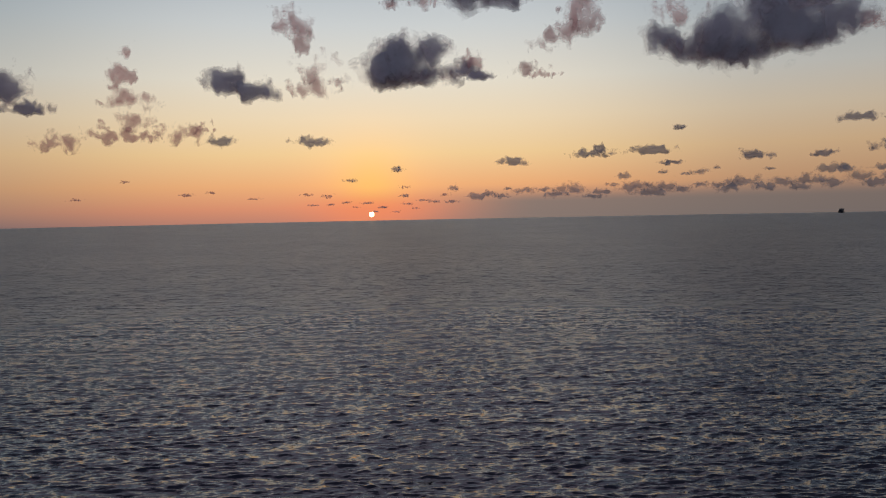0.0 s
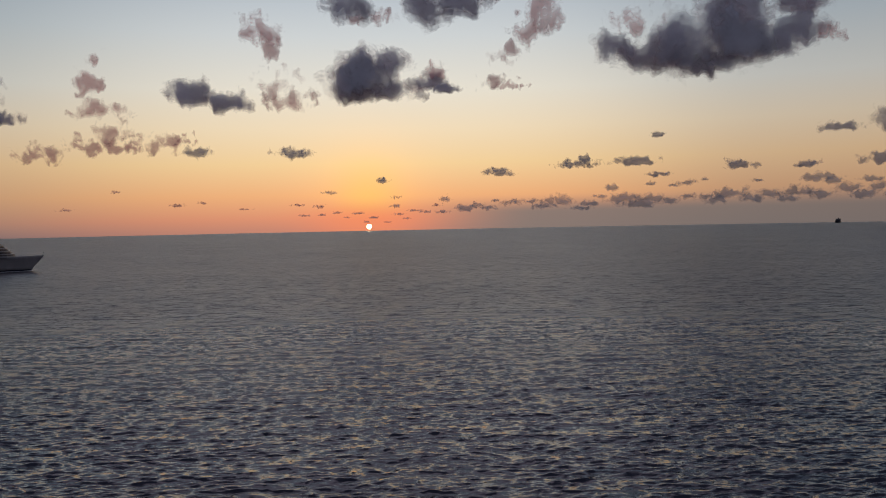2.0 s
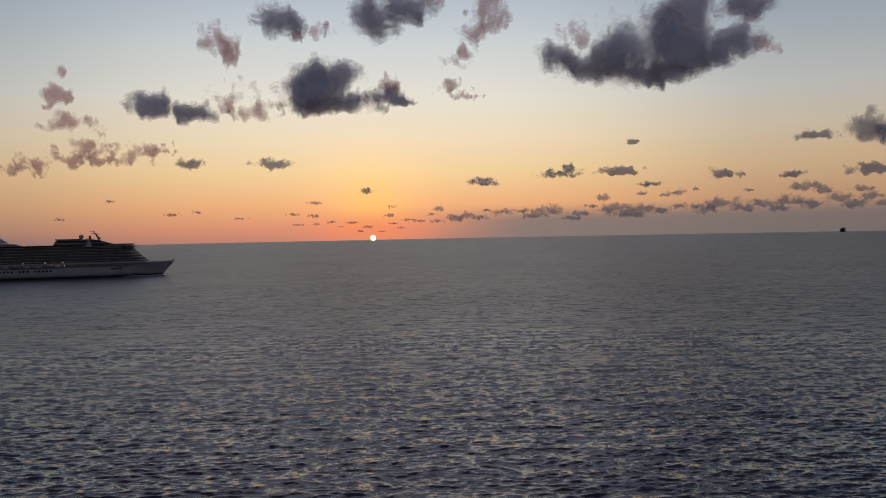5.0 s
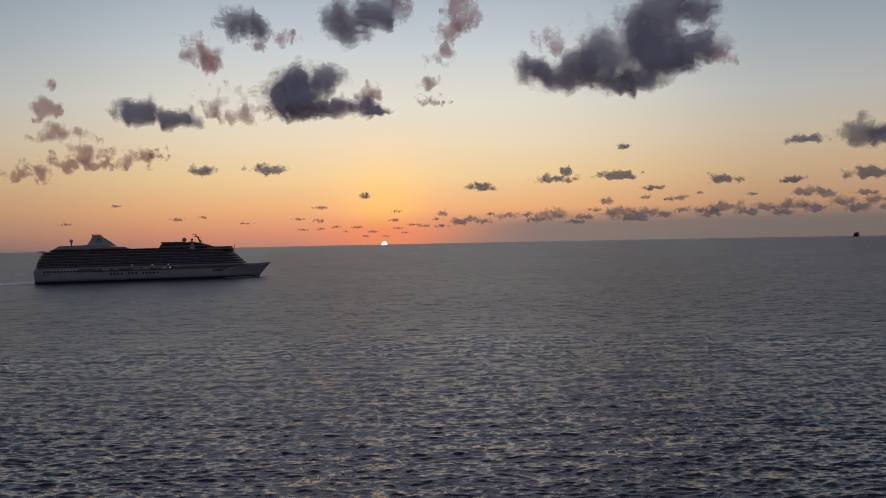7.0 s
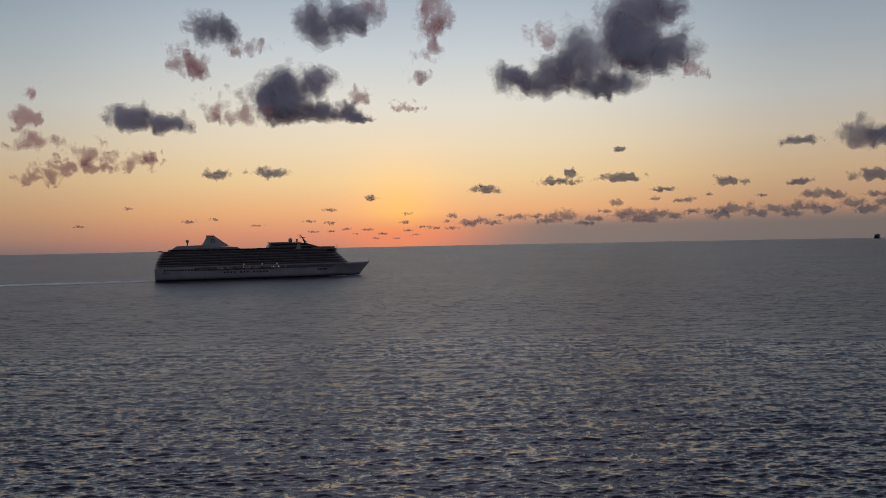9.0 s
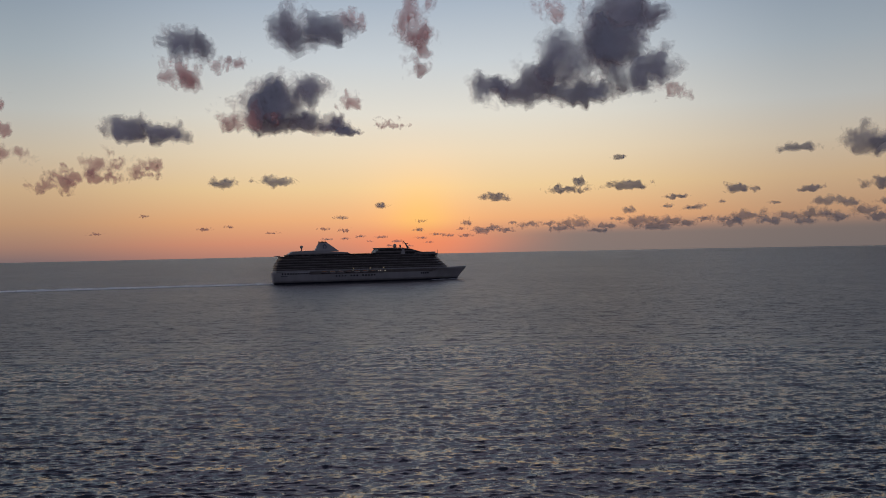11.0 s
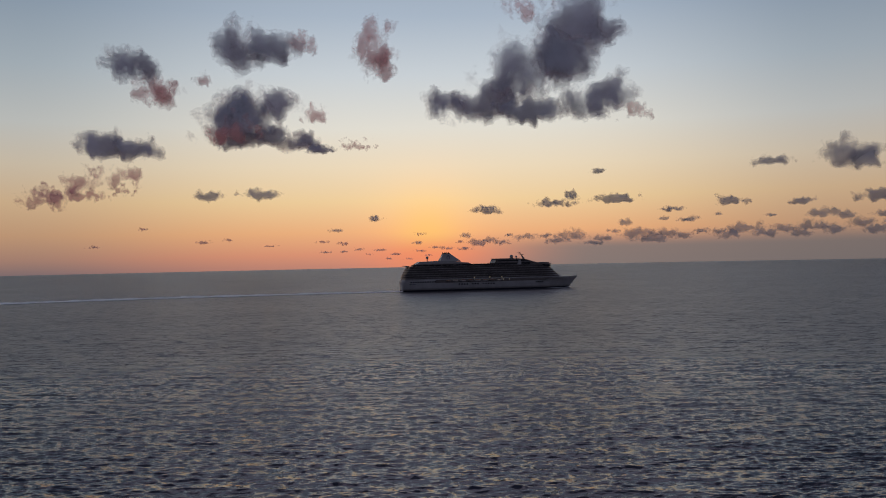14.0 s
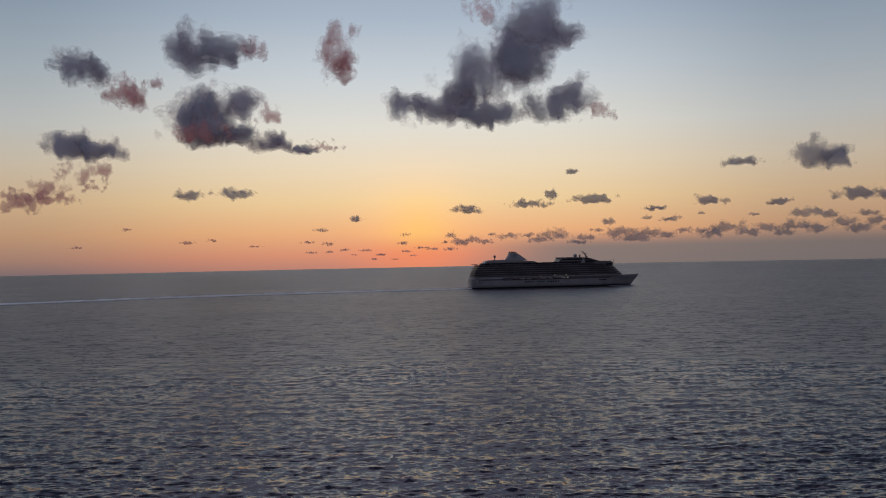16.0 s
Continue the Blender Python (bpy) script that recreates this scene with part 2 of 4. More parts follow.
def make_sea():
    """One sheet to the horizon: wind waves of many lengths, finest where the camera looks down on it."""
    rng = np.random.default_rng(4)
    dips = np.concatenate([[89.9, 60, 45, 35, 28, 23], np.arange(19.5, 8.0, -0.03), np.arange(8.0, 3.5, -0.02), np.arange(3.5, 0.46, -0.03)])
    dist = np.append(EYE / np.tan(np.radians(dips)), REACH)
    fine = np.arange(-33.0, 41.0, 0.08)
    az = np.radians(np.concatenate([fine, np.arange(41.0, 327.0, 8.0)]))
    step = np.gradient(dist)[:, None] * np.ones_like(az)[None, :]
    step[:, len(fine):] = 400.0
    d, a = np.meshgrid(dist, az, indexing="ij")
    x, y = d * np.sin(a), d * np.cos(a)
    z, dx, dy = np.zeros_like(x), np.zeros_like(x), np.zeros_like(x)
    lost, whole = np.zeros_like(x), 0.0
    for wave in 0.8 * 1.045 ** np.arange(84):
        way = rng.normal(1.46, 0.36 if wave < 6 else 0.28)
        k = 2 * math.pi / wave
        kx, ky = k * math.cos(way), k * math.sin(way)
        size = 0.0115 * wave * rng.uniform(0.5, 1.3) * (math.exp(-(math.log(wave / 1.9) / 0.75) ** 2) + 0.22 * math.exp(-(math.log(wave / 9) / 0.6) ** 2))
        fade = np.clip((wave / step - 1.3) / 1.1, 0, 1)
        lost += (size * k) ** 2 * (1 - fade)
        whole += (size * k) ** 2
        ph = kx * x + ky * y + rng.uniform(0, 6.28)
        z += size * fade * np.sin(ph)
        dx += size * fade * 0.8 * math.cos(way) * np.cos(ph)
        dy += size * fade * 0.8 * math.sin(way) * np.cos(ph)
    co = np.stack([x + dx, y + dy, z], -1).reshape(-1, 3)
    r, c = d.shape
    i, j = np.meshgrid(np.arange(r - 1), np.arange(c), indexing="ij")
    k = (j + 1) % c
    quads = np.stack([i * c + j, i * c + k, (i + 1) * c + k, (i + 1) * c + j], -1).reshape(-1, 4)[:, ::-1]
    me = bpy.data.meshes.new("water")
    me.vertices.add(len(co))
    me.vertices.foreach_set("co", co.astype(np.float32).ravel())
    me.loops.add(quads.size)
    me.loops.foreach_set("vertex_index", quads.astype(np.int32).ravel())
    me.polygons.add(len(quads))
    me.polygons.foreach_set("loop_start", np.arange(0, quads.size, 4, dtype=np.int32))
    me.polygons.foreach_set("use_smooth", np.ones(len(quads), dtype=bool))
    me.materials.append(WATER)
    me.update(calc_edges=True)
    me.validate()
    me.attributes.new("unresolved", "FLOAT", "POINT").data.foreach_set("value", np.sqrt(lost / whole).astype(np.float32).ravel())
    return tagged(new("water", me), "dark grey open sea with short wind waves at dusk", "sea", kind="structure")


sea = make_sea()


# ---- the sun ----
def make_sun():
    bm = bmesh.new()
    bmesh.ops.create_uvsphere(bm, u_segments=32, v_segments=24, radius=14.0)
    ob = part("sun", bm, DISC, smooth=True)
    return tagged(ob, "white-hot sun disc sinking behind the sea horizon", "sun")


sun = make_sun()


# ---- the clouds ----
DRIFT = []
TIMES = (0, 4, 8, 12.5, 16)


def aloft(az, el, far):
    """A place in the sky by bearing and height in degrees, at a level distance from the camera."""
    return Vector((far * math.sin(radians(az)), far * math.cos(radians(az)), EYE + far * math.tan(radians(el))))


def lattice(x, y, seed):
    """Smooth random values of 0 to 1 on a plane, one to a unit."""
    ix, iy = np.floor(x).astype(np.int64), np.floor(y).astype(np.int64)
    fx, fy = x - ix, y - iy
    fx, fy = fx * fx * fx * (fx * (fx * 6 - 15) + 10), fy * fy * fy * (fy * (fy * 6 - 15) + 10)

    def corner(i, j):
        h = (i * 374761393 + j * 668265263 + seed * 974711) & 0xFFFFFFFF
        h = ((h ^ (h >> 13)) * 1274126177) & 0xFFFFFFFF
        return ((h ^ (h >> 16)) & 0xFFFF) / 65535.0

    low = corner(ix, iy) * (1 - fx) + corner(ix + 1, iy) * fx
    high = corner(ix, iy + 1) * (1 - fx) + corner(ix + 1, iy + 1) * fx
    return low * (1 - fy) + high * fy


def turbulence(x, y, seed, octaves=6, gain=0.55):
    total, size, whole = 0.0, 1.0, 0.0
    for k in range(octaves):
        x, y = 0.8 * x - 0.6 * y, 0.6 * x + 0.8 * y
        total = total + size * lattice(x * 2.07 ** k + 17.3 * k, y * 2.07 ** k - 9.1 * k, seed + k)
        whole += size
        size *= gain
    return total / whole


def billow(wide, high, thin, mat, rng, degree):
    """One billow: a body of vapour, swollen at its heart and torn at its edge; each point stores how deep the vapour is there."""
    seed = int(rng.integers(1, 99999))
    cell = degree * (0.05 if high > 0.6 * degree else 0.034)
    nx, nz = int(2.8 * wide / cell), int(3.1 * high / cell)
    x, z = np.meshgrid(np.linspace(-1.4 * wide, 1.4 * wide, nx), np.linspace(-1.2 * high, 1.9 * high, nz), indexing="ij")
    s = math.sqrt(wide * high) if wide < 2.2 * high else 1.5 * high
    wx = x + 0.5 * s * (turbulence(x / s * 1.5, z / s * 1.5, seed + 40, 4) - 0.5)
    wz = z + 0.5 * s * (turbulence(x / s * 1.5, z / s * 1.5, seed + 80, 4) - 0.5)
    u, v = wx / wide, wz / high
    # towers on the upper side, a flatter base
    tower = 0.72 + 0.62 * lattice(x / s * 1.7, x * 0 + 0.5, seed + 7)
    v = np.where(v > 0, v / tower, v * 1.3)
    r = np.sqrt(u * u + v * v)
    curls = turbulence(wx / s * 1.7, wz / s * 1.7, seed)
    knobs = 1 - np.abs(2 * turbulence(wx / s * 2.6, wz / s * 2.6, seed + 200, 5) - 1)
    heart, torn, cut = (1.15, 2.9, 0.12) if thin else (1.7, 2.0, 0.2)
    deep = heart * (1 - r) + torn * (curls - 0.5) + 0.5 * (knobs - 0.75) - cut
    edge = np.clip(np.minimum((1.38 - np.abs(x) / wide) / 0.25, np.minimum((1.88 - z / high) / 0.4, (1.18 + z / high) / 0.25)), 0, 1)
    deep = np.minimum(deep, 1.3) * edge + (edge - 1) * 0.2
    bulge = np.sqrt(np.clip(1.5 - (x / wide) ** 2 - (z / high - 0.2) ** 2, 0.04, 2)) * np.clip(deep / 0.12, 0, 1)
    rise = min(wide, 1.6 * high) * 0.4 * bulge
    shown = deep > 0
    some = shown[:-1, :-1] | shown[1:, :-1] | shown[1:, 1:] | shown[:-1, 1:]
    ident = np.arange(nx * nz).reshape(nx, nz)
    quads = np.stack([ident[:-1, :-1], ident[1:, :-1], ident[1:, 1:], ident[:-1, 1:]], -1)[some]
    used, quads = np.unique(quads, return_inverse=True)
    quads = quads.reshape(-1, 4)
    px, pz, pr, pt = (g.ravel()[used] for g in (x, z, rise, np.clip(deep, 0, 1.3)))
    rim = pr <= 0
    # the back shares the rim's points with the front
    back = np.where(rim, np.arange(len(used)), len(used) + np.cumsum(~rim) - 1)
    verts = np.concatenate([np.stack([px, -pr, pz], -1), np.stack([px, pr, pz], -1)[~rim]])
    thick = np.concatenate([pt, pt[~rim]])
    flat = rim[quads].all(1)
    both = np.concatenate([quads[~flat], back[quads[~flat]][:, ::-1]])
    me = mesh_of("billow", verts.tolist(), both.tolist(), mat, smooth=True)
    me.attributes.new("thick", "FLOAT", "POINT").data.foreach_set("value", thick.astype(np.float32))
    curl = np.stack([verts[:, 0] / degree + seed % 977, verts[:, 1] * 0.1 / degree, verts[:, 2] / degree], -1)
    me.attributes.new("curl", "FLOAT_VECTOR", "POINT").data.foreach_set("vector", curl.astype(np.float32).ravel())
    return me


def cloud(label, *billows):
    """A cloud of drifting billows: half width, half height (degrees), thin or not, then bearing and height at each of TIMES."""
    rng = np.random.default_rng(len(DRIFT) + 11)
    heart = [sum(b[3 + i][0] for b in billows) / len(billows) for i in range(5)], [sum(b[3 + i][1] for b in billows) / len(billows) for i in range(5)]
    far = min(4450.0, 760.0 / math.tan(radians(max(heart[1][2], 1.0))))
    far -= 9.0 * (len(DRIFT) % 40)
    home = new("cloud")
    tagged(home, label, "cloud", "clouds over the sunset sea")
    middle = [aloft(heart[0][i], heart[1][i], far) for i in range(5)]
    home.location = middle[0]
    DRIFT.append((home, [(t, Matrix.Translation(p)) for t, p in zip(TIMES, middle)]))
    m_per_deg = radians(1) * far
    for wide, high, thin, *way in billows:
        grow = m_per_deg * (1.08 if heart[1][2] < 2.7 else 1.2 if thin else 1.34)
        ob = new("billow", billow(wide * grow, high * grow, thin, WISP if thin else HAZE if heart[1][2] < 2.7 else LOW if heart[1][2] < 6.5 else CLOUD, rng, m_per_deg))
        ob.parent = home
        shift = rng.uniform(-0.5, 0.5) * wide * m_per_deg
        rows = []
        for t, (az, el), p in zip(TIMES, way, middle):
            q = aloft(az, el, far + shift) - p
            rows.append((t, pose(q.x, q.y, q.z, 0, 0, -az)))
        ob.matrix_basis = rows[0][1]
        if len(billows) > 1:
            DRIFT.append((ob, rows))
    return home


cloud("large dark grey cumulus cloud with ragged pinkish edges",
      (2.98, 2.22, 0, (24.50, 10.41), (19.43, 10.98), (14.79, 11.24), (8.97, 12.02), (5.10, 11.99)),
      (2.60, 2.37, 0, (26.16, 12.60), (21.58, 12.98), (16.65, 13.60), (11.53, 14.68), (7.52, 14.73)),
      (1.68, 1.22, 0, (19.67, 10.77), (14.05, 11.30), (9.20, 10.64), (3.05, 10.40), (-0.60, 10.27)),
      (2.67, 1.30, 0, (21.94, 10.26), (16.69, 10.73), (11.44, 10.44), (5.87, 10.39), (2.39, 10.29)),
      (2.29, 1.22, 0, (29.67, 10.92), (24.78, 11.23), (19.12, 11.52), (13.43, 10.58), (9.80, 10.27)),
      (1.60, 1.30, 0, (28.42, 12.52), (25.94, 13.51), (18.74, 14.23), (13.20, 14.81), (9.45, 14.71)),
      (1.60, 0.99, 1, (20.04, 12.41), (15.03, 12.68), (10.36, 12.66), (8.05, 16.33), (4.43, 16.34)),
      (0.99, 0.61, 1, (31.36, 10.73), (26.81, 11.07), (20.51, 10.72), (15.25, 9.35), (12.06, 9.50)),
      (2.37, 0.84, 0, (24.16, 9.68), (20.20, 9.87), (15.13, 9.79), (8.88, 9.83), (4.67, 9.60)),
      (2.29, 1.68, 0, (27.13, 10.84), (21.80, 11.16), (16.98, 11.82), (11.01, 13.07), (6.84, 13.03)))
cloud("dark purple-grey cumulus cloud with a reddish flat base",
      (1.76, 1.53, 0, (1.07, 9.74), (-3.17, 9.48), (-7.44, 9.52), (-11.72, 9.50), (-14.77, 9.61)),
      (1.45, 1.30, 0, (3.92, 10.65), (-1.16, 10.40), (-4.83, 10.49), (-8.94, 10.37), (-11.90, 10.40)),
      (2.83, 0.76, 0, (2.56, 8.92), (-1.69, 8.57), (-5.43, 8.48), (-10.28, 8.23), (-12.95, 8.28)),
      (1.60, 0.69, 0, (5.98, 9.29), (1.91, 9.10), (-2.81, 8.55), (-7.50, 7.91), (-9.94, 7.77)),
      (0.76, 0.76, 1, (6.94, 9.93), (2.38, 9.90), (-1.65, 9.54), (-5.92, 9.77), (-9.80, 9.68)),
      (1.15, 0.34, 0, (7.30, 9.01), (3.04, 8.79), (-1.68, 8.29), (-6.38, 7.61), (-7.73, 7.48)),
      (0.99, 0.34, 1, (11.63, 9.05), (7.61, 9.06), (1.94, 8.99), (-3.35, 7.89), (-6.23, 7.70)),
      (1.68, 1.30, 0, (2.51, 10.09), (-2.23, 9.85), (-6.15, 9.65), (-10.43, 9.62), (-13.36, 9.39)))
cloud("soft grey cumulus cloud drifting high above the sea",
      (1.5, 1.0, 0, (2.13, 14.72), (-4.37, 13.71), (-10.60, 13.71), (-17.23, 12.73), (-21.51, 12.12)),
      (1.60, 0.50, 1, (4.18, 13.75), (-1.77, 13.28), (-7.73, 12.85), (-15.09, 11.42), (-18.72, 10.77)),
      (1.99, 1.45, 0, (6.46, 14.30), (1.64, 14.00), (-3.81, 13.98), (-10.54, 13.94), (-14.89, 13.42)),
      (1.91, 1.03, 0, (8.90, 14.09), (3.73, 14.51), (-1.81, 14.53), (-8.39, 14.07), (-13.11, 13.68)),
      (0.99, 0.69, 1, (10.59, 14.61), (5.54, 15.36), (-0.12, 15.41), (-6.24, 14.64), (-10.82, 13.90)),
      (0.57, 0.46, 1, (1.54, 13.67), (-3.27, 13.09), (-9.56, 12.45), (-12.97, 12.02), (-17.01, 11.55)))
cloud("thin pink column cloud breaking into wisps",
      (1.30, 1.38, 1, (14.64, 12.77), (9.80, 14.28), (4.35, 15.11), (-1.88, 14.40), (-5.17, 13.94)),
      (1.38, 0.99, 1, (13.52, 11.56), (8.52, 12.68), (3.75, 13.59), (-1.33, 13.49), (-5.00, 13.04)),
      (0.95, 1.07, 1, (11.66, 11.04), (6.90, 11.21), (2.96, 12.16), (-1.61, 12.69), (-5.27, 12.50)),
      (0.84, 0.53, 1, (10.13, 9.29), (6.10, 9.40), (1.89, 10.35), (-1.47, 12.21), (-5.20, 12.13)))
cloud("small cumulus puff coloured pink as if by the last sun",
      (1.18, 1.15, 1, (-4.83, 12.33), (-8.77, 12.54), (-12.60, 11.72), (-16.67, 11.08), (-18.82, 10.76)),
      (0.76, 0.84, 1, (-4.50, 11.03), (-8.26, 11.50), (-12.37, 11.20), (-16.33, 10.91), (-18.38, 10.65)))
cloud("ragged pinkish cloud thinning into shreds",
      (1.45, 0.84, 1, (-3.43, 9.49), (-7.96, 8.89), (-11.26, 8.85), (-12.46, 8.61), (-14.61, 8.79)),
      (1.45, 0.76, 1, (-3.65, 8.22), (-6.71, 7.93), (-9.84, 8.08), (-11.92, 8.33), (-14.26, 8.36)))
cloud("small dark grey cloud with two rounded humps",
      (1.55, 0.84, 0, (-9.12, 8.53), (-13.10, 8.25), (-16.31, 7.91), (-19.69, 7.45), (-21.96, 7.31)),
      (1.5, 0.74, 0, (-7.61, 7.98), (-10.91, 7.87), (-14.34, 7.68), (-17.83, 7.35), (-20.53, 7.14)))
cloud("tall broken cloud of small grey-pink billows",
      (0.84, 1.15, 1, (-15.65, 9.06), (-18.94, 9.07), (-21.89, 8.15), (-28.53, 7.45), (-32.17, 6.35)),
      (1.45, 0.76, 1, (-15.14, 7.41), (-18.13, 7.23), (-21.08, 6.49), (-28.26, 5.81), (-31.65, 5.11)),
      (1.38, 0.69, 1, (-15.18, 6.12), (-17.52, 5.76), (-19.34, 5.67), (-21.54, 5.37), (-23.58, 4.82)),
      (1.83, 0.50, 1, (-15.89, 5.02), (-17.54, 4.78), (-19.69, 4.76), (-22.20, 4.45), (-24.15, 4.09)))
cloud("wispy low cloud of loose grey shreds",
      (1.38, 0.57, 1, (-19.28, 4.63), (-20.88, 4.42), (-22.07, 4.24), (-23.42, 4.16), (-24.77, 3.87)))
cloud("ragged little cloud tinted pink",
      (1.45, 0.61, 1, (-12.14, 5.27), (-14.54, 5.28), (-16.54, 5.25), (-18.88, 5.41), (-21.01, 5.80)),
      (0.61, 0.38, 1, (-10.79, 5.71), (-12.82, 5.58), (-15.18, 5.56), (-18.66, 4.80), (-20.79, 5.03)))
cloud("small grey cloud low in the orange sky",
      (0.99, 0.38, 0, (-9.68, 4.84), (-11.73, 4.69), (-11.82, 4.46), (-13.79, 4.35), (-15.10, 4.43)))
cloud("grey cloud with a ragged edge on pale sky",
      (1.38, 1.38, 0, (-22.13, 7.77), (-25.10, 7.60), (-28.31, 7.02), (-31.08, 6.35), (-32.96, 6.00)),
      (1.53, 0.46, 0, (-21.17, 6.65), (-24.27, 6.50), (-27.49, 6.10), (-30.26, 5.42), (-32.18, 5.09)))
cloud("dark grey cumulus hump above the horizon",
      (1.60, 0.84, 0, (34.47, 5.50), (32.38, 5.67), (30.00, 5.71), (27.56, 5.89), (25.65, 6.01)),
      (0.99, 0.61, 0, (35.32, 5.01), (33.21, 5.21), (30.85, 5.52), (28.37, 5.49), (26.59, 5.67)))
cloud("small grey cloud with a raised tower",
      (1.38, 0.31, 0, (14.83, 3.70), (13.10, 3.71), (11.14, 3.70), (9.31, 3.64), (7.58, 3.65)),
      (0.46, 0.38, 0, (15.27, 3.95), (13.63, 3.96), (11.82, 4.17), (10.14, 4.07), (8.87, 4.18)))
cloud("small flat-based grey cloud in the orange sky",
      (1.26, 0.38, 0, (-3.93, 4.83), (-6.06, 4.69), (-8.21, 4.60), (-10.42, 4.49), (-12.25, 4.58)))
cloud("small flat-based grey cloud in the orange sky",
      (0.57, 0.23, 0, (1.78, 2.92), (0.07, 2.82), (-1.61, 2.80), (-3.07, 2.82), (-4.25, 2.82)))
cloud("small flat-based grey cloud in the orange sky",
      (0.65, 0.15, 0, (-1.37, 2.25), (-3.56, 2.08), (-4.45, 2.09), (-5.81, 2.07), (-6.59, 2.14)))
cloud("small flat-based grey cloud in the orange sky",
      (1.38, 0.31, 0, (18.72, 3.79), (17.06, 3.74), (15.32, 3.80), (13.27, 3.78), (11.78, 3.82)))
cloud("small flat-based grey cloud in the orange sky",
      (1.07, 0.31, 0, (9.66, 3.29), (8.07, 3.28), (6.32, 3.26), (4.69, 3.24), (3.39, 3.33)))
cloud("small flat-based grey cloud in the orange sky",
      (0.57, 0.31, 0, (5.57, 1.63), (4.72, 1.56), (3.74, 1.56), (2.86, 1.60), (2.13, 1.64)))
cloud("small flat-based grey cloud in the orange sky",
      (1.03, 0.31, 0, (24.80, 3.23), (23.33, 3.32), (21.71, 3.30), (20.10, 3.33), (18.90, 3.46)))
cloud("small flat-based grey cloud in the orange sky",
      (0.76, 0.23, 0, (28.98, 3.19), (27.51, 3.18), (26.06, 3.12), (24.48, 3.18), (23.25, 3.24)))
cloud("small flat-based grey cloud in the orange sky",
      (1.15, 0.34, 0, (30.91, 5.26), (29.07, 5.42), (26.48, 5.61), (23.34, 5.73), (21.13, 5.84)))
cloud("small flat-based grey cloud in the orange sky",
      (1.60, 0.42, 0, (33.31, 3.51), (32.36, 3.29), (30.68, 3.38), (29.22, 3.32), (28.16, 3.55)))
cloud("small flat-based grey cloud in the orange sky",
      (0.46, 0.19, 0, (20.33, 5.18), (17.99, 5.58), (15.32, 5.65), (12.33, 5.64), (10.26, 5.68)))
cloud("small flat-based grey cloud in the orange sky",
      (0.80, 0.31, 0, (21.61, 2.31), (20.42, 2.26), (19.22, 2.23), (17.65, 2.30), (16.69, 2.40)))
cloud("small flat-based grey cloud in the orange sky",
      (1.53, 0.38, 0, (29.68, 2.26), (28.40, 2.38), (27.25, 2.34), (25.83, 2.39), (25.09, 2.49)))
cloud("small flat-based grey cloud in the orange sky",
      (0.61, 0.34, 0, (16.83, 2.16), (15.64, 2.03), (14.64, 2.14), (13.49, 2.17), (12.60, 2.30)))
cloud("small flat grey cloud of the low bank on the horizon",
      (0.99, 0.34, 0, (7.08, 1.03), (5.82, 0.89), (4.83, 1.01), (3.73, 1.05), (2.77, 1.17)))
cloud("small flat grey cloud of the low bank on the horizon",
      (1.07, 0.34, 0, (10.31, 1.34), (9.06, 1.21), (8.07, 1.32), (6.97, 1.36), (6.02, 1.48)))
cloud("small flat grey cloud of the low bank on the horizon",
      (0.53, 0.25, 0, (11.63, 1.39), (10.39, 1.25), (9.40, 1.37), (8.29, 1.40), (7.35, 1.53)))
cloud("small flat grey cloud of the low bank on the horizon",
      (1.38, 0.46, 0, (13.50, 1.38), (12.27, 1.25), (11.28, 1.36), (10.16, 1.40), (9.23, 1.52)))
cloud("small flat grey cloud of the low bank on the horizon",
      (0.61, 0.21, 0, (16.16, 1.62), (14.96, 1.49), (13.96, 1.60), (12.82, 1.63), (11.92, 1.76)))
cloud("small flat grey cloud of the low bank on the horizon",
      (1.30, 0.42, 0, (17.47, 1.44), (16.29, 1.30), (15.28, 1.41), (14.13, 1.44), (13.24, 1.57)))
cloud("small flat grey cloud of the low bank on the horizon",
      (1.22, 0.55, 0, (19.35, 1.50), (18.18, 1.37), (17.17, 1.48), (16.00, 1.50), (15.13, 1.63)))
cloud("small flat grey cloud of the low bank on the horizon",
      (0.76, 0.25, 0, (21.64, 1.47), (20.51, 1.34), (19.49, 1.45), (18.30, 1.48), (17.46, 1.60)))
cloud("small flat grey cloud of the low bank on the horizon",
      (0.84, 0.29, 0, (22.79, 1.40), (21.67, 1.28), (20.65, 1.38), (19.44, 1.41), (18.62, 1.53)))
cloud("small flat grey cloud of the low bank on the horizon",
      (1.68, 0.46, 0, (24.39, 1.57), (23.30, 1.45), (22.27, 1.55), (21.04, 1.57), (20.25, 1.70)))
cloud("small flat grey cloud of the low bank on the horizon",
      (0.99, 0.34, 0, (26.63, 1.50), (25.57, 1.38), (24.53, 1.48), (23.27, 1.50), (22.51, 1.63)))
cloud("small flat grey cloud of the low bank on the horizon",
      (1.30, 0.42, 0, (28.34, 1.58), (27.33, 1.47), (26.27, 1.57), (24.99, 1.59), (24.26, 1.71)))
cloud("small flat grey cloud of the low bank on the horizon",
      (0.92, 0.42, 0, (31.01, 1.70), (30.04, 1.59), (28.97, 1.68), (27.65, 1.70), (26.97, 1.82)))
cloud("small flat grey cloud of the low bank on the horizon",
      (1.30, 0.42, 0, (32.82, 1.76), (31.89, 1.66), (30.81, 1.75), (29.45, 1.76), (28.82, 1.89)))
cloud("small flat grey cloud of the low bank on the horizon",
      (0.76, 0.17, 0, (19.89, 2.95), (18.75, 2.83), (17.74, 2.94), (16.57, 2.96), (15.71, 3.10)))
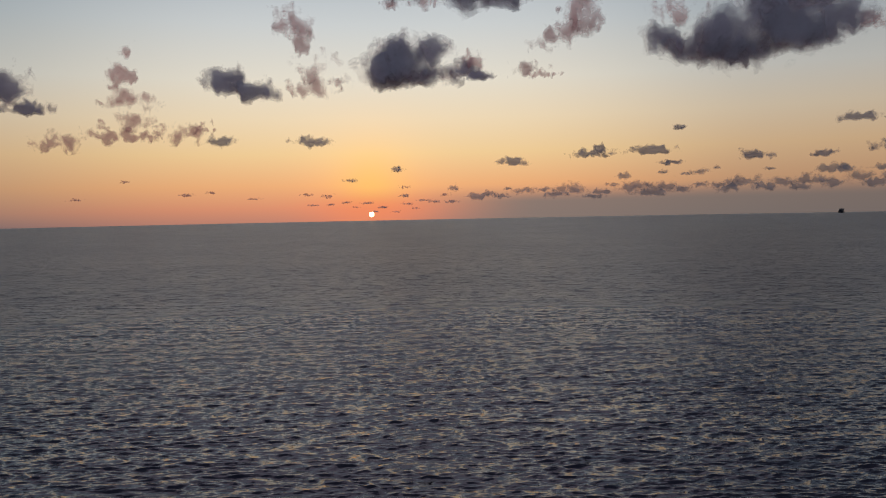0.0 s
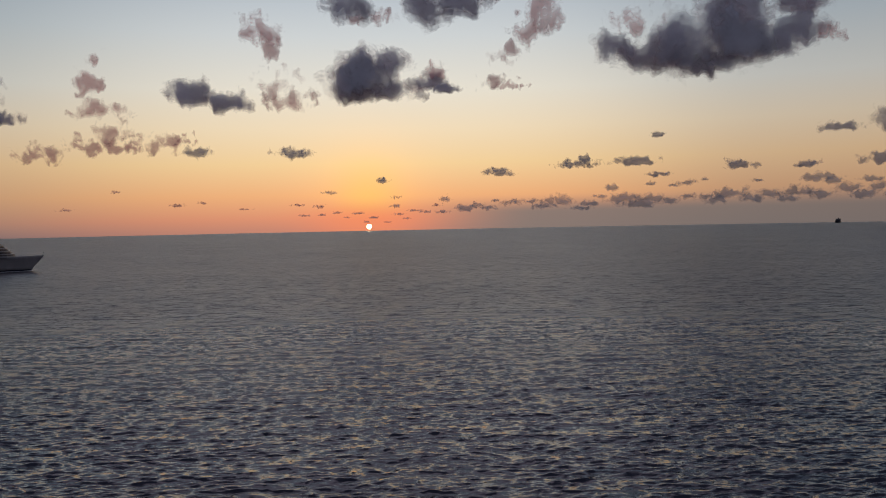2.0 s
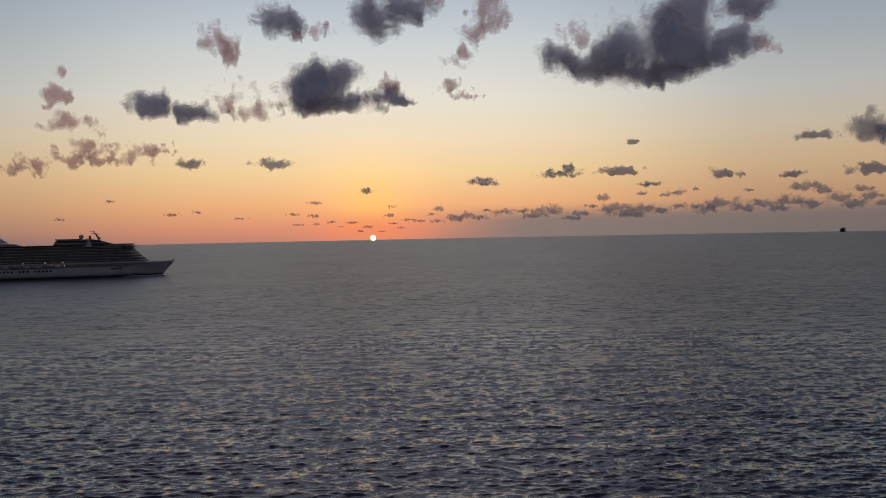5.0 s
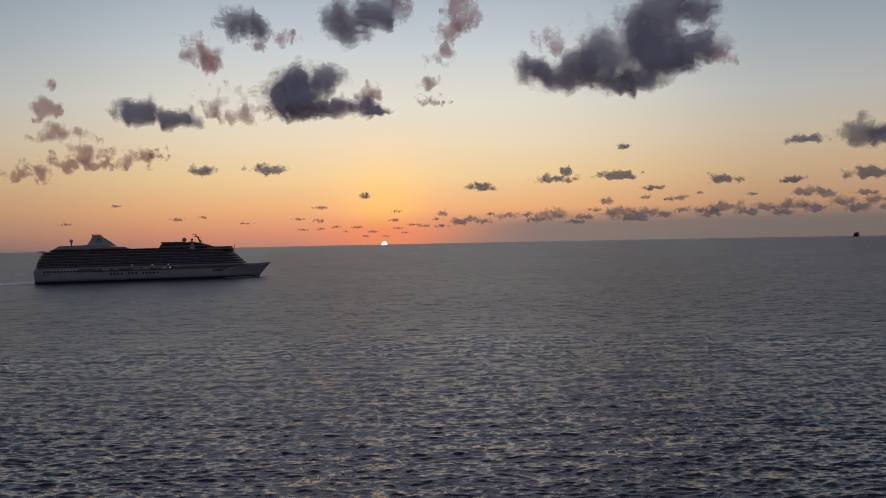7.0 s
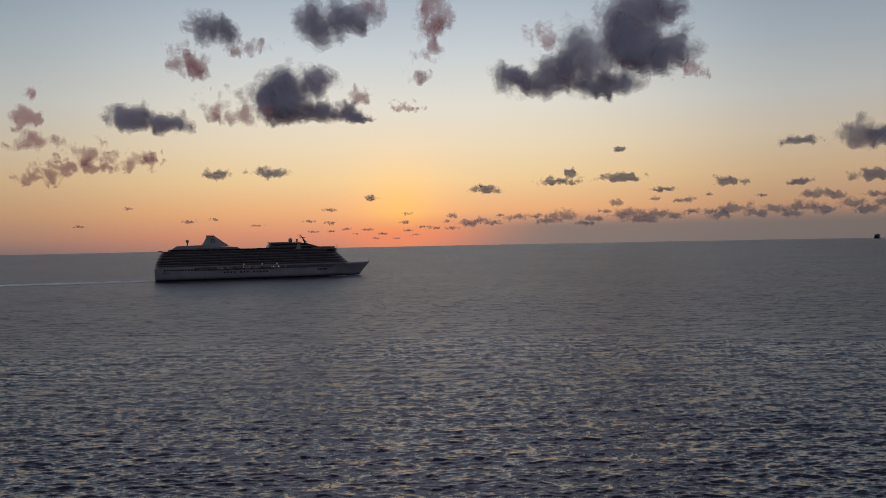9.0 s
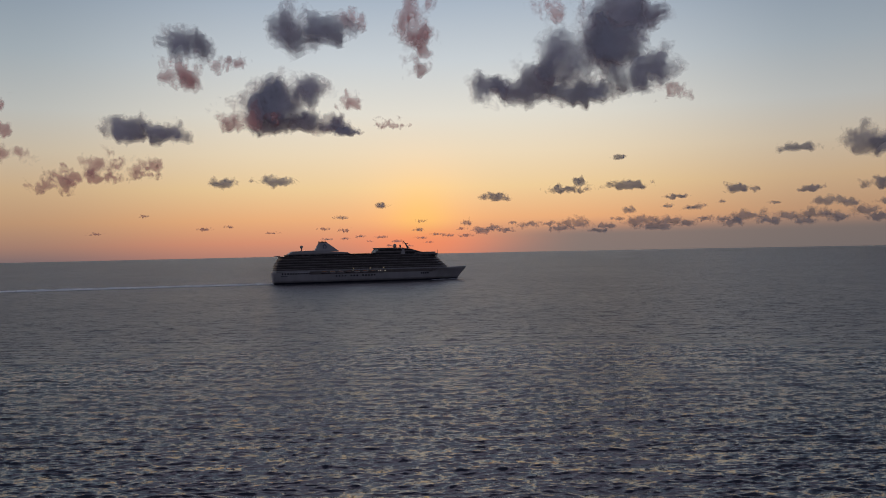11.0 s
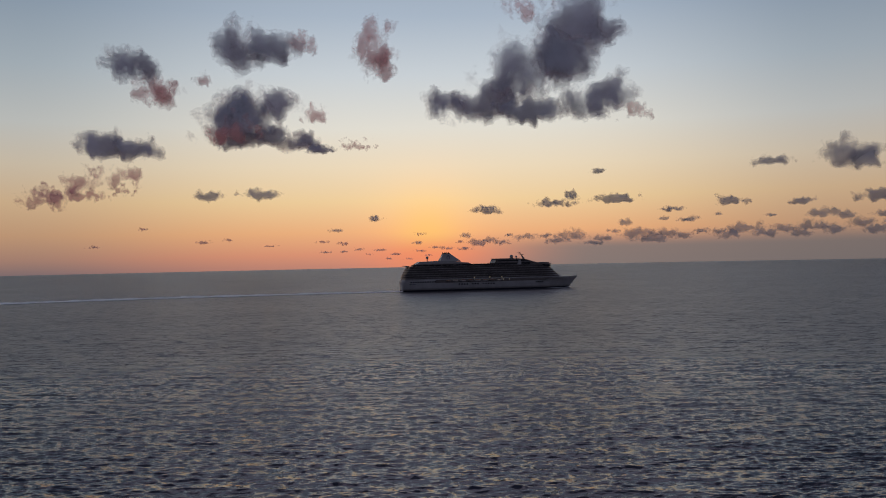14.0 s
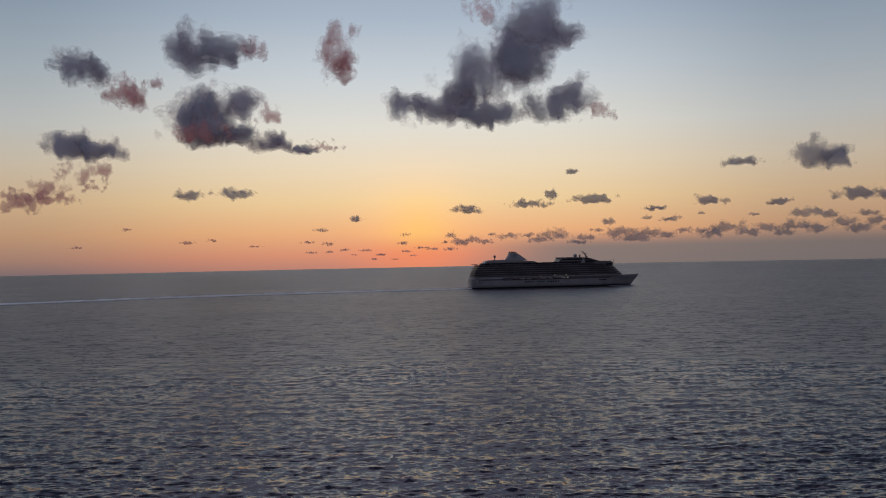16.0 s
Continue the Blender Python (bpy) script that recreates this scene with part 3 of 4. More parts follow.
cloud("small flat grey cloud of the low bank on the horizon",
      (0.46, 0.17, 0, (19.35, 2.34), (18.20, 2.22), (17.19, 2.33), (16.02, 2.35), (15.15, 2.48)))
cloud("small flat grey cloud of the low bank on the horizon",
      (0.34, 0.17, 0, (22.69, 2.52), (21.58, 2.41), (20.56, 2.51), (19.36, 2.53), (18.54, 2.67)))
cloud("small flat grey cloud of the low bank on the horizon",
      (1.30, 0.38, 0, (34.57, 1.76), (33.68, 1.66), (32.59, 1.75), (31.20, 1.76), (30.60, 1.89)))
cloud("small flat grey cloud of the low bank on the horizon",
      (0.76, 0.21, 0, (8.79, 1.00), (7.53, 0.86), (6.55, 0.97), (5.44, 1.01), (4.49, 1.13)))
cloud("small flat grey cloud of the low bank on the horizon",
      (0.92, 0.21, 0, (14.79, 0.87), (13.58, 0.73), (12.58, 0.84), (11.45, 0.88), (10.53, 1.00)))
cloud("small flat grey cloud of the low bank on the horizon",
      (0.38, 0.17, 0, (20.77, 2.19), (19.63, 2.07), (18.62, 2.17), (17.44, 2.20), (16.59, 2.33)))
cloud("small flat grey cloud of the low bank on the horizon",
      (0.46, 0.13, 0, (25.90, 2.37), (24.85, 2.26), (23.81, 2.36), (22.57, 2.38), (21.80, 2.51)))
cloud("small flat grey cloud of the low bank on the horizon",
      (0.53, 0.25, 0, (8.03, 1.24), (6.78, 1.10), (5.79, 1.22), (4.69, 1.26), (3.73, 1.38)))
cloud("small flat grey cloud of the low bank on the horizon",
      (0.38, 0.17, 0, (9.18, 1.52), (7.92, 1.38), (6.94, 1.50), (5.83, 1.54), (4.88, 1.66)))
cloud("small flat grey cloud of the low bank on the horizon",
      (0.99, 0.29, 0, (12.37, 1.07), (11.14, 0.93), (10.15, 1.05), (9.03, 1.08), (8.09, 1.21)))
cloud("small flat grey cloud of the low bank on the horizon",
      (0.92, 0.34, 0, (15.35, 1.19), (14.14, 1.05), (13.14, 1.17), (12.01, 1.20), (11.09, 1.32)))
cloud("small flat grey cloud of the low bank on the horizon",
      (1.53, 0.34, 0, (18.27, 1.05), (17.09, 0.91), (16.08, 1.02), (14.92, 1.05), (14.04, 1.18)))
cloud("small flat grey cloud of the low bank on the horizon",
      (0.84, 0.34, 0, (20.59, 1.17), (19.44, 1.04), (18.42, 1.15), (17.24, 1.18), (16.38, 1.30)))
cloud("small flat grey cloud of the low bank on the horizon",
      (1.15, 0.34, 0, (23.37, 1.17), (22.26, 1.04), (21.23, 1.15), (20.02, 1.17), (19.20, 1.30)))
cloud("small flat grey cloud of the low bank on the horizon",
      (0.92, 0.34, 0, (25.57, 1.25), (24.49, 1.12), (23.46, 1.23), (22.21, 1.25), (21.43, 1.38)))
cloud("small flat grey cloud of the low bank on the horizon",
      (0.99, 0.34, 0, (27.54, 1.19), (26.50, 1.07), (25.45, 1.17), (24.18, 1.19), (23.43, 1.32)))
cloud("small flat grey cloud of the low bank on the horizon",
      (1.07, 0.38, 0, (29.61, 1.33), (28.62, 1.22), (27.55, 1.31), (26.25, 1.33), (25.54, 1.46)))
cloud("small flat grey cloud of the low bank on the horizon",
      (1.15, 0.38, 0, (31.92, 1.33), (30.97, 1.21), (29.89, 1.31), (28.55, 1.32), (27.89, 1.45)))
cloud("small flat grey cloud of the low bank on the horizon",
      (1.15, 0.42, 0, (33.70, 1.26), (32.79, 1.15), (31.70, 1.25), (30.32, 1.26), (29.70, 1.38)))
cloud("small flat grey cloud of the low bank on the horizon",
      (0.69, 0.29, 0, (30.24, 2.14), (29.26, 2.03), (28.20, 2.12), (26.89, 2.14), (26.20, 2.27)))
cloud("small flat grey cloud of the low bank on the horizon",
      (0.84, 0.25, 0, (32.22, 2.19), (31.29, 2.09), (30.21, 2.18), (28.87, 2.19), (28.22, 2.32)))
cloud("thin dark cloud flake in the glow over the horizon",
      (0.46, 0.15, 0, (2.28, 1.17), (1.40, 1.17), (0.52, 1.17), (-0.39, 1.17), (-1.09, 1.17)))
cloud("thin dark cloud flake in the glow over the horizon",
      (0.53, 0.11, 0, (-0.28, 0.72), (-1.15, 0.72), (-2.03, 0.72), (-2.95, 0.72), (-3.64, 0.72)))
cloud("thin dark cloud flake in the glow over the horizon",
      (0.46, 0.11, 0, (-1.63, 0.78), (-2.51, 0.78), (-3.39, 0.78), (-4.32, 0.79), (-5.00, 0.79)))
cloud("thin dark cloud flake in the glow over the horizon",
      (0.61, 0.11, 0, (3.53, 0.84), (2.65, 0.84), (1.77, 0.84), (0.86, 0.84), (0.17, 0.84)))
cloud("thin dark cloud flake in the glow over the horizon",
      (0.38, 0.11, 0, (0.78, 0.43), (-0.10, 0.43), (-0.98, 0.43), (-1.89, 0.44), (-2.58, 0.44)))
cloud("thin dark cloud flake in the glow over the horizon",
      (0.46, 0.11, 0, (2.46, 0.63), (1.58, 0.63), (0.70, 0.63), (-0.21, 0.63), (-0.91, 0.63)))
cloud("thin dark cloud flake in the glow over the horizon",
      (0.53, 0.11, 0, (4.29, 0.75), (3.41, 0.75), (2.54, 0.75), (1.62, 0.75), (0.93, 0.75)))
cloud("thin dark cloud flake in the glow over the horizon",
      (0.38, 0.10, 0, (-2.73, 0.65), (-3.59, 0.65), (-4.48, 0.65), (-5.42, 0.66), (-6.09, 0.66)))
cloud("thin dark cloud flake in the glow over the horizon",
      (0.46, 0.10, 0, (-3.85, 0.63), (-4.71, 0.63), (-5.60, 0.64), (-6.55, 0.64), (-7.22, 0.64)))
cloud("thin dark cloud flake in the glow over the horizon",
      (0.38, 0.08, 0, (1.61, 0.11), (0.73, 0.11), (-0.15, 0.11), (-1.06, 0.11), (-1.75, 0.11)))
cloud("thin dark cloud flake in the glow over the horizon",
      (0.61, 0.15, 0, (5.43, 0.72), (4.55, 0.73), (3.68, 0.72), (2.77, 0.72), (2.07, 0.72)))
cloud("thin dark cloud flake in the glow over the horizon",
      (0.31, 0.08, 0, (0.28, 0.14), (-0.60, 0.14), (-1.48, 0.14), (-2.39, 0.14), (-3.08, 0.14)))
cloud("thin dark cloud flake in the glow over the horizon",
      (0.34, 0.08, 0, (2.95, 0.32), (2.07, 0.32), (1.19, 0.32), (0.28, 0.32), (-0.42, 0.32)))
cloud("thin dark cloud flake in the glow over the horizon",
      (0.31, 0.08, 0, (-1.04, 0.47), (-1.91, 0.47), (-2.79, 0.47), (-3.72, 0.47), (-4.40, 0.47)))

for az, el, wide, high in ((-17.3, 2.29, 0.36, 0.1), (-13.6, 1.42, 0.52, 0.13), (-12.0, 1.55, 0.32, 0.1), (-5.9, 1.35, 0.42, 0.13), (-4.5, 1.2, 0.46, 0.15),
                           (-20.2, 1.2, 0.55, 0.1), (-9.3, 1.12, 0.5, 0.09), (0.6, 1.75, 0.4, 0.12), (3.4, 1.2, 0.36, 0.12)):
    cloud("thin faint cloud streak low over the horizon", (wide, high, 1, *[(az + 0.2 * (8 - t), el) for t in TIMES]))


# ---- the cruise ship ----
def side_half(x):
    """Half breadth of the hull at deck height."""
    if x > 55:
        u = (x - 55) / 64.5
        return 16.0 * max(0.02, (1 - u ** 2.1))
    if x < -95:
        return 16.0 - 2.2 * ((-95 - x) / 18) ** 2
    return 16.0


def hull_mesh(z_levels):
    """Hull lofted from stations, flared at the bow, with a raked stem and a rounded stern."""
    bm = bmesh.new()
    rings = []
    xs = [-113 + 5.4 * i for i in range(43)] + [117.0, 119.0]
    for x in xs:
        ring = []
        for z, narrow in z_levels:
            up = max(0.0, min(1.0, z / 14.0))
            stem = 106.5 + 12.8 * up ** 1.1
            shrink = (stem - 60) / (119.3 - 60)
            px = x if x < 60 else 60 + (x - 60) * shrink
            px = max(px, -113 + 4.0 * (1 - up) * 0.3 + (z > 14) * 1.0)
            lower = 1 - narrow * (1 - up)
            flare = 1.0 if x < 60 else 1 - 0.45 * (1 - up) * min(1.0, (x - 60) / 40)
            sheer = 0.0 if x < 60 else 0.9 * ((x - 60) / 60) ** 2 * up
            ring.append(((px, side_half(x) * lower * flare, z + sheer)))
        rings.append(ring)
    left = [[bm.verts.new((p[0], p[1], p[2])) for p in r] for r in rings]
    right = [[bm.verts.new((p[0], -p[1], p[2])) for p in r] for r in rings]
    n = len(z_levels)
    for a, b in zip(range(len(xs) - 1), range(1, len(xs))):
        for k in range(n - 1):
            bm.faces.new((left[a][k], left[b][k], left[b][k + 1], left[a][k + 1]))
            bm.faces.new((right[a][k], right[a][k + 1], right[b][k + 1], right[b][k]))
        bm.faces.new((left[a][n - 1], left[b][n - 1], right[b][n - 1], right[a][n - 1]))
        bm.faces.new((left[a][0], right[a][0], right[b][0], left[b][0]))
    for k in range(n - 1):
        bm.faces.new((left[0][k], left[0][k + 1], right[0][k + 1], right[0][k]))
        bm.faces.new((left[-1][k], right[-1][k], right[-1][k + 1], left[-1][k + 1]))
    return bm


def deck_outline(x0, x1, half, nose, tail=3.0):
    """Plan outline of a deck with a rounded front and aft end."""
    pts = []
    for i in range(9):
        g = -math.pi / 2 + math.pi * i / 8
        pts.append((x1 - nose + nose * math.cos(g), half * math.sin(g)))
    for i in range(9):
        g = math.pi / 2 + math.pi * i / 8
        pts.append((x0 + tail + tail * math.cos(g), half * math.sin(g)))
    return pts


def slab(bm, outline, z0, z1):
    a = [bm.verts.new((x, y, z0)) for x, y in outline]
    b = [bm.verts.new((x, y, z1)) for x, y in outline]
    bm.faces.new(a[::-1])
    bm.faces.new(b)
    for i in range(len(a)):
        j = (i + 1) % len(a)
        bm.faces.new((a[i], a[j], b[j], b[i]))
    return bm


def shared(name, me, at, parent, label=""):
    ob = new(name, me)
    ob.parent = parent
    ob.location = at
    return tagged(ob, label)


def make_ship():
    ship = tagged(new("cruise_ship"), "large white cruise ship with dark balcony decks steaming over the sea", "cruise ship")
    rng = random.Random(5)
    hull = part("hull", hull_mesh([(1.7, 0.045), (4, 0.02), (7, 0), (9.7, 0), (12, 0), (14.2, 0)]), WHITE, ship, "white painted steel hull", True)
    # bottom paint, raised so its dark colour gives the waterline's shadow and reflection too
    part("boot_shadow_band", hull_mesh([(-6, 0.3), (-2, 0.1), (0, 0.06), (1.7, 0.047)]), NAVY, hull, "dark bottom paint drawn up as the waterline's shadow and reflection")
    # bow bulwark and foredeck
    part("foredeck", slab(bmesh.new(), [(x, s * side_half(x) * 0.93) for s, xs in ((-1, (84, 92, 100, 108, 114)), (1, (114, 108, 100, 92, 84))) for x in xs], 14.25, 14.5), TEAK, ship)
    # square window row near the stern
    bm = bmesh.new()
    box(bm, -0.9, 0.9, -0.06, 0.06, -0.85, 0.85, 0.05)
    window = bpy.data.meshes.new("window")
    bm.to_mesh(window)
    bm.free()
    window.materials.append(GLASS)
    for i in range(11):
        shared("window", window, (-102.5 + 3.0 * i, -16.02 + (0.15 if i < 2 else 0) * (2 - i), 11.6), hull)
    for i in range(14):
        if i not in (4, 8):
            shared("window", window, (-42 + 3.4 * i, -16.03, 8.0), hull)
    for i in range(4):
        shared("window", window, (58 + 2.6 * i, -16.02 + 0.06 * i, 8.6), hull)
    for x0, x1 in ((-104.5, -101.2), (-100.6, -97.0)):
        part("name_bar", box(bmesh.new(), x0, x1, -16.05, -15.2, 8.7, 9.3), NAVY, hull, "plain dark bar of unreadable lettering")
    # boat deck and its boats; a flat dark band stands in for the recess's shade
    part("boat_deck_shade", prism(bmesh.new(), [(-72, 10.2), (-72, 13.9), (80, 13.9), (70, 10.6)], -16.04, 16.04), SHADE, ship, "flat dark band painted as the boat deck's shade")
    for i in range(8):
        x = -56 + 9.3 * i
        bm = bmesh.new()
        ball(bm, (0, 0, 0), 1.0, 3.9, 1.5, 1.25, 14)
        boat = part("lifeboat", bm, CREAM if i % 3 else SHADE, ship, "dull white lifeboat hung in davits", True)
        boat.location = (x, -16.1, 12.0)
        part("canopy", box(bmesh.new(), -2.4, 2.4, -1.0, 1.0, 0.6, 1.5, 0.3), ORANGE, boat, "dull orange lifeboat canopy")
        for e in (-3.2, 3.2):
            part("davit", tube(bmesh.new(), (e, 0.2, -1.5), (e, -0.4, 2.0), 0.14), STEEL, boat)
    # balcony decks
    divider = bpy.data.meshes.new("divider")
    bm = bmesh.new()
    box(bm, -0.07, 0.07, -0.75, 0.75, 0.0, 2.5)
    bm.to_mesh(divider)
    bm.free()
    divider.materials.append(CREAM)
    for k in range(6):
        z = 14.2 + 2.75 * k
        x0, x1 = -112.4 + (0, 0.4, 1.2, 2.6, 4.2, 6.2)[k], 92.5 - 3.0 * k
        deck = part("deck", slab(bmesh.new(), deck_outline(x0, x1 + 1.5, 16.1, 9, 4), z - 0.3, z + 0.3), CREAM if k else WHITE, ship, "thin pale deck edge")
        # balcony shade is put into the brown of cabin fronts and dividers
        part("cabin_wall", slab(bmesh.new(), deck_outline(x0 + 0.9, x1 + 0.4, 14.6, 8, 3), z + 0.3, z + 2.45), SHADE, deck, "recessed cabin fronts with their shade in the colour")
        part("rail", slab(bmesh.new(), deck_outline(x0 + 0.3, x1 + 1.1, 15.95, 8.8, 4), z + 0.3, z + 1.1), RAIL if k else WHITE, deck, "tinted glass balcony rail")
        bm = bmesh.new()
        x = x0 + 8
        while x < x1 - 12:
            for s in (-1, 1):
                box(bm, x - 0.07, x + 0.07, s * 15.3 - 0.7, s * 15.3 + 0.7, z + 0.3, z + 2.45)
            x += 3.6
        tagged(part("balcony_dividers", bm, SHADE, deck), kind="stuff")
    # white bridge wings and stepped front
    for k in range(4):
        z, x1 = 16.95 + 2.75 * k, 90.5 - 3.0 * k
        part("front_bulwark", slab(bmesh.new(), deck_outline(x1 - 16, x1 + 1.7, 15.9, 9, 1), z - 0.5, z + 0.55), WHITE, ship, "curved white front bulwark")
    part("bridge_front", slab(bmesh.new(), deck_outline(66, 80.5, 16.6, 6, 2), 28.0, 30.7), GLASS, ship, "dark glazed bridge")
    part("bridge_roof", slab(bmesh.new(), deck_outline(30, 81.5, 16.5, 6, 2), 30.7, 31.3), CREAM, ship)
    # sun deck above the cabins
    z = 30.7
    part("sun_deck", slab(bmesh.new(), deck_outline(-106.5, 60, 16.2, 5, 5), z, z + 0.35), CREAM, ship, "long pale sun deck")
    part("sun_deck_wall", slab(bmesh.new(), deck_outline(-99, 60, 13.2, 5, 5), z - 1.9, z + 2.2), GLASS, ship, "dark glazed deck wall")
    part("upper_deck", slab(bmesh.new(), deck_outline(-97, -24, 15.2, 4, 5), 32.9, 33.3), CREAM, ship)
    for x0, x1 in ((-24, 5),):
        part("pool_screen", box(bmesh.new(), x0, x1, -15.4, -15.2, 31.05, 32.3), GLASS, ship, "glass wind screen round the pool")
    part("fore_deck_house", slab(bmesh.new(), deck_outline(50, 79, 14.5, 6, 2), 31.3, 33.2), SHADE, ship)
    # aft deck house and funnel
    part("aft_house", prism(bmesh.new(), [(-95, 33.3), (-90, 36.6), (-63, 37.4), (-28, 34.6), (-26, 33.3)], -10.5, 10.5), WHITE, ship, "white aft deck house")
    part("aft_house_ledge", box(bmesh.new(), -90, -27, -12.0, 12.0, 33.32, 33.9), SHADE, ship)
    bm = prism(bmesh.new(), [(-64.5, 36.9), (-61.5, 41.5), (-59.2, 46.2), (-50.5, 46.2), (-47.5, 44.2), (-36.0, 35.8)], -6.0, 6.0)
    for v in bm.verts:
        v.co.y *= 1.0 - 0.035 * (v.co.z - 36)
    bmesh.ops.bevel(bm, geom=bm.edges[:], offset=0.45, segments=2, affect="EDGES")
    funnel = part("funnel", bm, WHITE, ship, "white raked funnel")
    part("funnel_cap", box(bmesh.new(), -59.6, -50.2, -3.5, 3.5, 46.15, 46.9, 0.2), NAVY, funnel, "black funnel cap")
    for i in range(4):
        part("exhaust_pipe", tube(bmesh.new(), (-58.5 + 2.3 * i, 0.8 * (-1) ** i, 46.6), (-59.1 + 2.3 * i, 0.8 * (-1) ** i, 48.0), 0.55), NAVY, funnel)
    # plain ring mark on the funnel's side
    bm = bmesh.new()
    n = 24
    for a, b in ((1.7, 2.45),):
        ring = [[bm.verts.new((-53.2 + 0.85 * r * math.cos(6.2832 * i / n), y, 41.4 + 1.1 * r * math.sin(6.2832 * i / n))) for i in range(n)] for r, y in ((a, -5.0), (b, -5.0), (b, -5.3), (a, -5.3))]
        for q in range(4):
            for i in range(n):
                bm.faces.new((ring[q][i], ring[q][(i + 1) % n], ring[(q + 1) % 4][(i + 1) % n], ring[(q + 1) % 4][i]))
    part("ring_mark", bm, BLUE, funnel, "plain dark blue ring mark")
    dome = part("radar_dome", ball(bmesh.new(), (-79, 0, 41.6), 1.75, n=16), CREAM, ship, "round satellite dome on a post", True)
    part("post", tube(bmesh.new(), (-79, 0, 36.5), (-79, 0, 40.4), 0.45, 0.8), STEEL, dome)
    # forward house, domes and mast
    bm = prism(bmesh.new(), [(6, 31.3), (4.5, 33.2), (7.8, 38.0), (38, 38.4), (46, 37.4), (60, 33.2), (62, 31.3)], -12.5, 12.5)
    house = part("fore_house", bm, SHADE, ship, "dark forward deck house")
    part("house_roof", prism(bmesh.new(), [(6.8, 37.9), (6.5, 38.8), (30, 38.9), (30, 38.3)], -13.2, 13.2), CREAM, house)
    part("window_band", prism(bmesh.new(), [(9, 35.2), (9, 37.0), (44, 36.9), (50, 35.3)], -12.7, 12.7), GLASS, house, "long dark window band")
    part("window_band", prism(bmesh.new(), [(40, 33.0), (40, 34.6), (53, 34.5), (57, 33.0)], -12.7, 12.7), GLASS, house)
    part("pale_strip", prism(bmesh.new(), [(8, 34.3), (8, 34.9), (52, 34.9), (54, 34.3)], -12.9, 12.9), CREAM, house)
    part("pale_strip", prism(bmesh.new(), [(7.6, 37.2), (7.8, 37.6), (42, 37.6), (45, 37.2)], -12.9, 12.9), CREAM, house)
    part("pale_strip", prism(bmesh.new(), [(6, 32.2), (6, 32.7), (60.5, 32.7), (61.5, 32.2)], -12.9, 12.9), CREAM, house)
    for k in range(3):
        z = 29.3 + 1.35 * k
        part("terrace_edge", slab(bmesh.new(), deck_outline(46 + 3 * k, 81.8 - 1.6 * k, 16.6 - 0.8 * k, 6, 2), z, z + 0.3), WHITE, ship, "thin white terrace edge")
    part("pylon", prism(bmesh.new(), [(34, 31.3), (36.2, 36.9), (38.5, 36.9), (39.5, 31.3)], -13.4, -12.72), WHITE, house, "white slanting pylon")
    for x, r in ((29.8, 2.3), (37.6, 1.3)):
        d = part("radar_dome", ball(bmesh.new(), (x, 3.0 if x > 35 else -2.0, 40.9), r, n=16), CREAM, ship, "pale satellite dome on the deck house", True)
        part("post", tube(bmesh.new(), (x, 3.0 if x > 35 else -2.0, 38.4), (x, 3.0 if x > 35 else -2.0, 39.6), 0.8), STEEL, d)
    mast = part("mast", tube(tube(bmesh.new(), (46.5, 0, 37.5), (43.5, 0, 43.0), 1.1, 0.7), (43.5, 0, 43.0), (40.5, 0, 46.4), 0.6, 0.3), STEEL, ship, "raked steel radar mast")
    part("yard", tube(bmesh.new(), (39.2, 0, 44.2), (46.5, 0, 43.2), 0.35), STEEL, mast)
    part("radar_scanner", box(bmesh.new(), 38.0, 42.6, -0.4, 0.4, 46.1, 46.6), CREAM, mast)
    part("brace", tube(bmesh.new(), (48.5, 0, 38.0), (44.0, 0, 42.4), 0.25), STEEL, mast)
    part("rail_frame", box(bmesh.new(), 34.0, 40.5, -3.0, 3.0, 38.8, 39.1), STEEL, ship)
    for x in range(-96, -24, 8):
        part("awning_post", tube(bmesh.new(), (x, -14.6, 31.05), (x, -14.6, 32.95), 0.16), CREAM, ship)
    for x in (-18, -11, -4):
        part("deck_lamp_post", tube(bmesh.new(), (x, -14.8, 31.0), (x, -14.8, 33.6), 0.12), STEEL, ship)
    part("bow_staff", tube(bmesh.new(), (80.2, -9.0, 31.0), (80.2, -9.0, 35.0), 0.22), STEEL, ship)
    part("jack_staff", tube(bmesh.new(), (117.2, 0, 15.0), (118.2, 0, 18.4), 0.14), STEEL, ship)
    part("stern_rail", box(bmesh.new(), -108.5, -104.5, -13.0, 13.0, 31.05, 31.9), STEEL, ship)
    # lamps lit along the boat deck and in a few cabins
    bm = bmesh.new()
    ball(bm, (0, 0, 0), 0.24, n=8)
    lamp = bpy.data.meshes.new("deck_lamp")
    bm.to_mesh(lamp)
    bm.free()
    lamp.materials.append(LIT)
    for x in (-55.5, -49.0, -44.5, -39.0, -30.0, -22.5, -16.0, -9.0, -5.5, -0.5, 3.5, 6.5, 22.5):
        shared("deck_lamp", lamp, (x, -16.75, 13.2 + rng.uniform(-0.3, 0.2)), ship, "small lit deck lamp")
    for x in (9.0, 14.6):
        part("floodlight", ball(bmesh.new(), (x, -16.9, 12.9), 0.5, n=10), LIT, ship, "bright white deck floodlight", True)
    bm = bmesh.new()
    box(bm, -0.8, 0.8, -0.05, 0.05, 0, 1.5)
    pane = bpy.data.meshes.new("lit_window")
    bm.to_mesh(pane)
    bm.free()
    pane.materials.append(DIM)
    for i in range(3):
        k = rng.randrange(0, 3)
        shared("lit_window", pane, (rng.uniform(-60, 40), -14.66, 14.2 + 2.75 * k + 0.9), ship, "dimly lit cabin window")
    return ship


ship = make_ship()


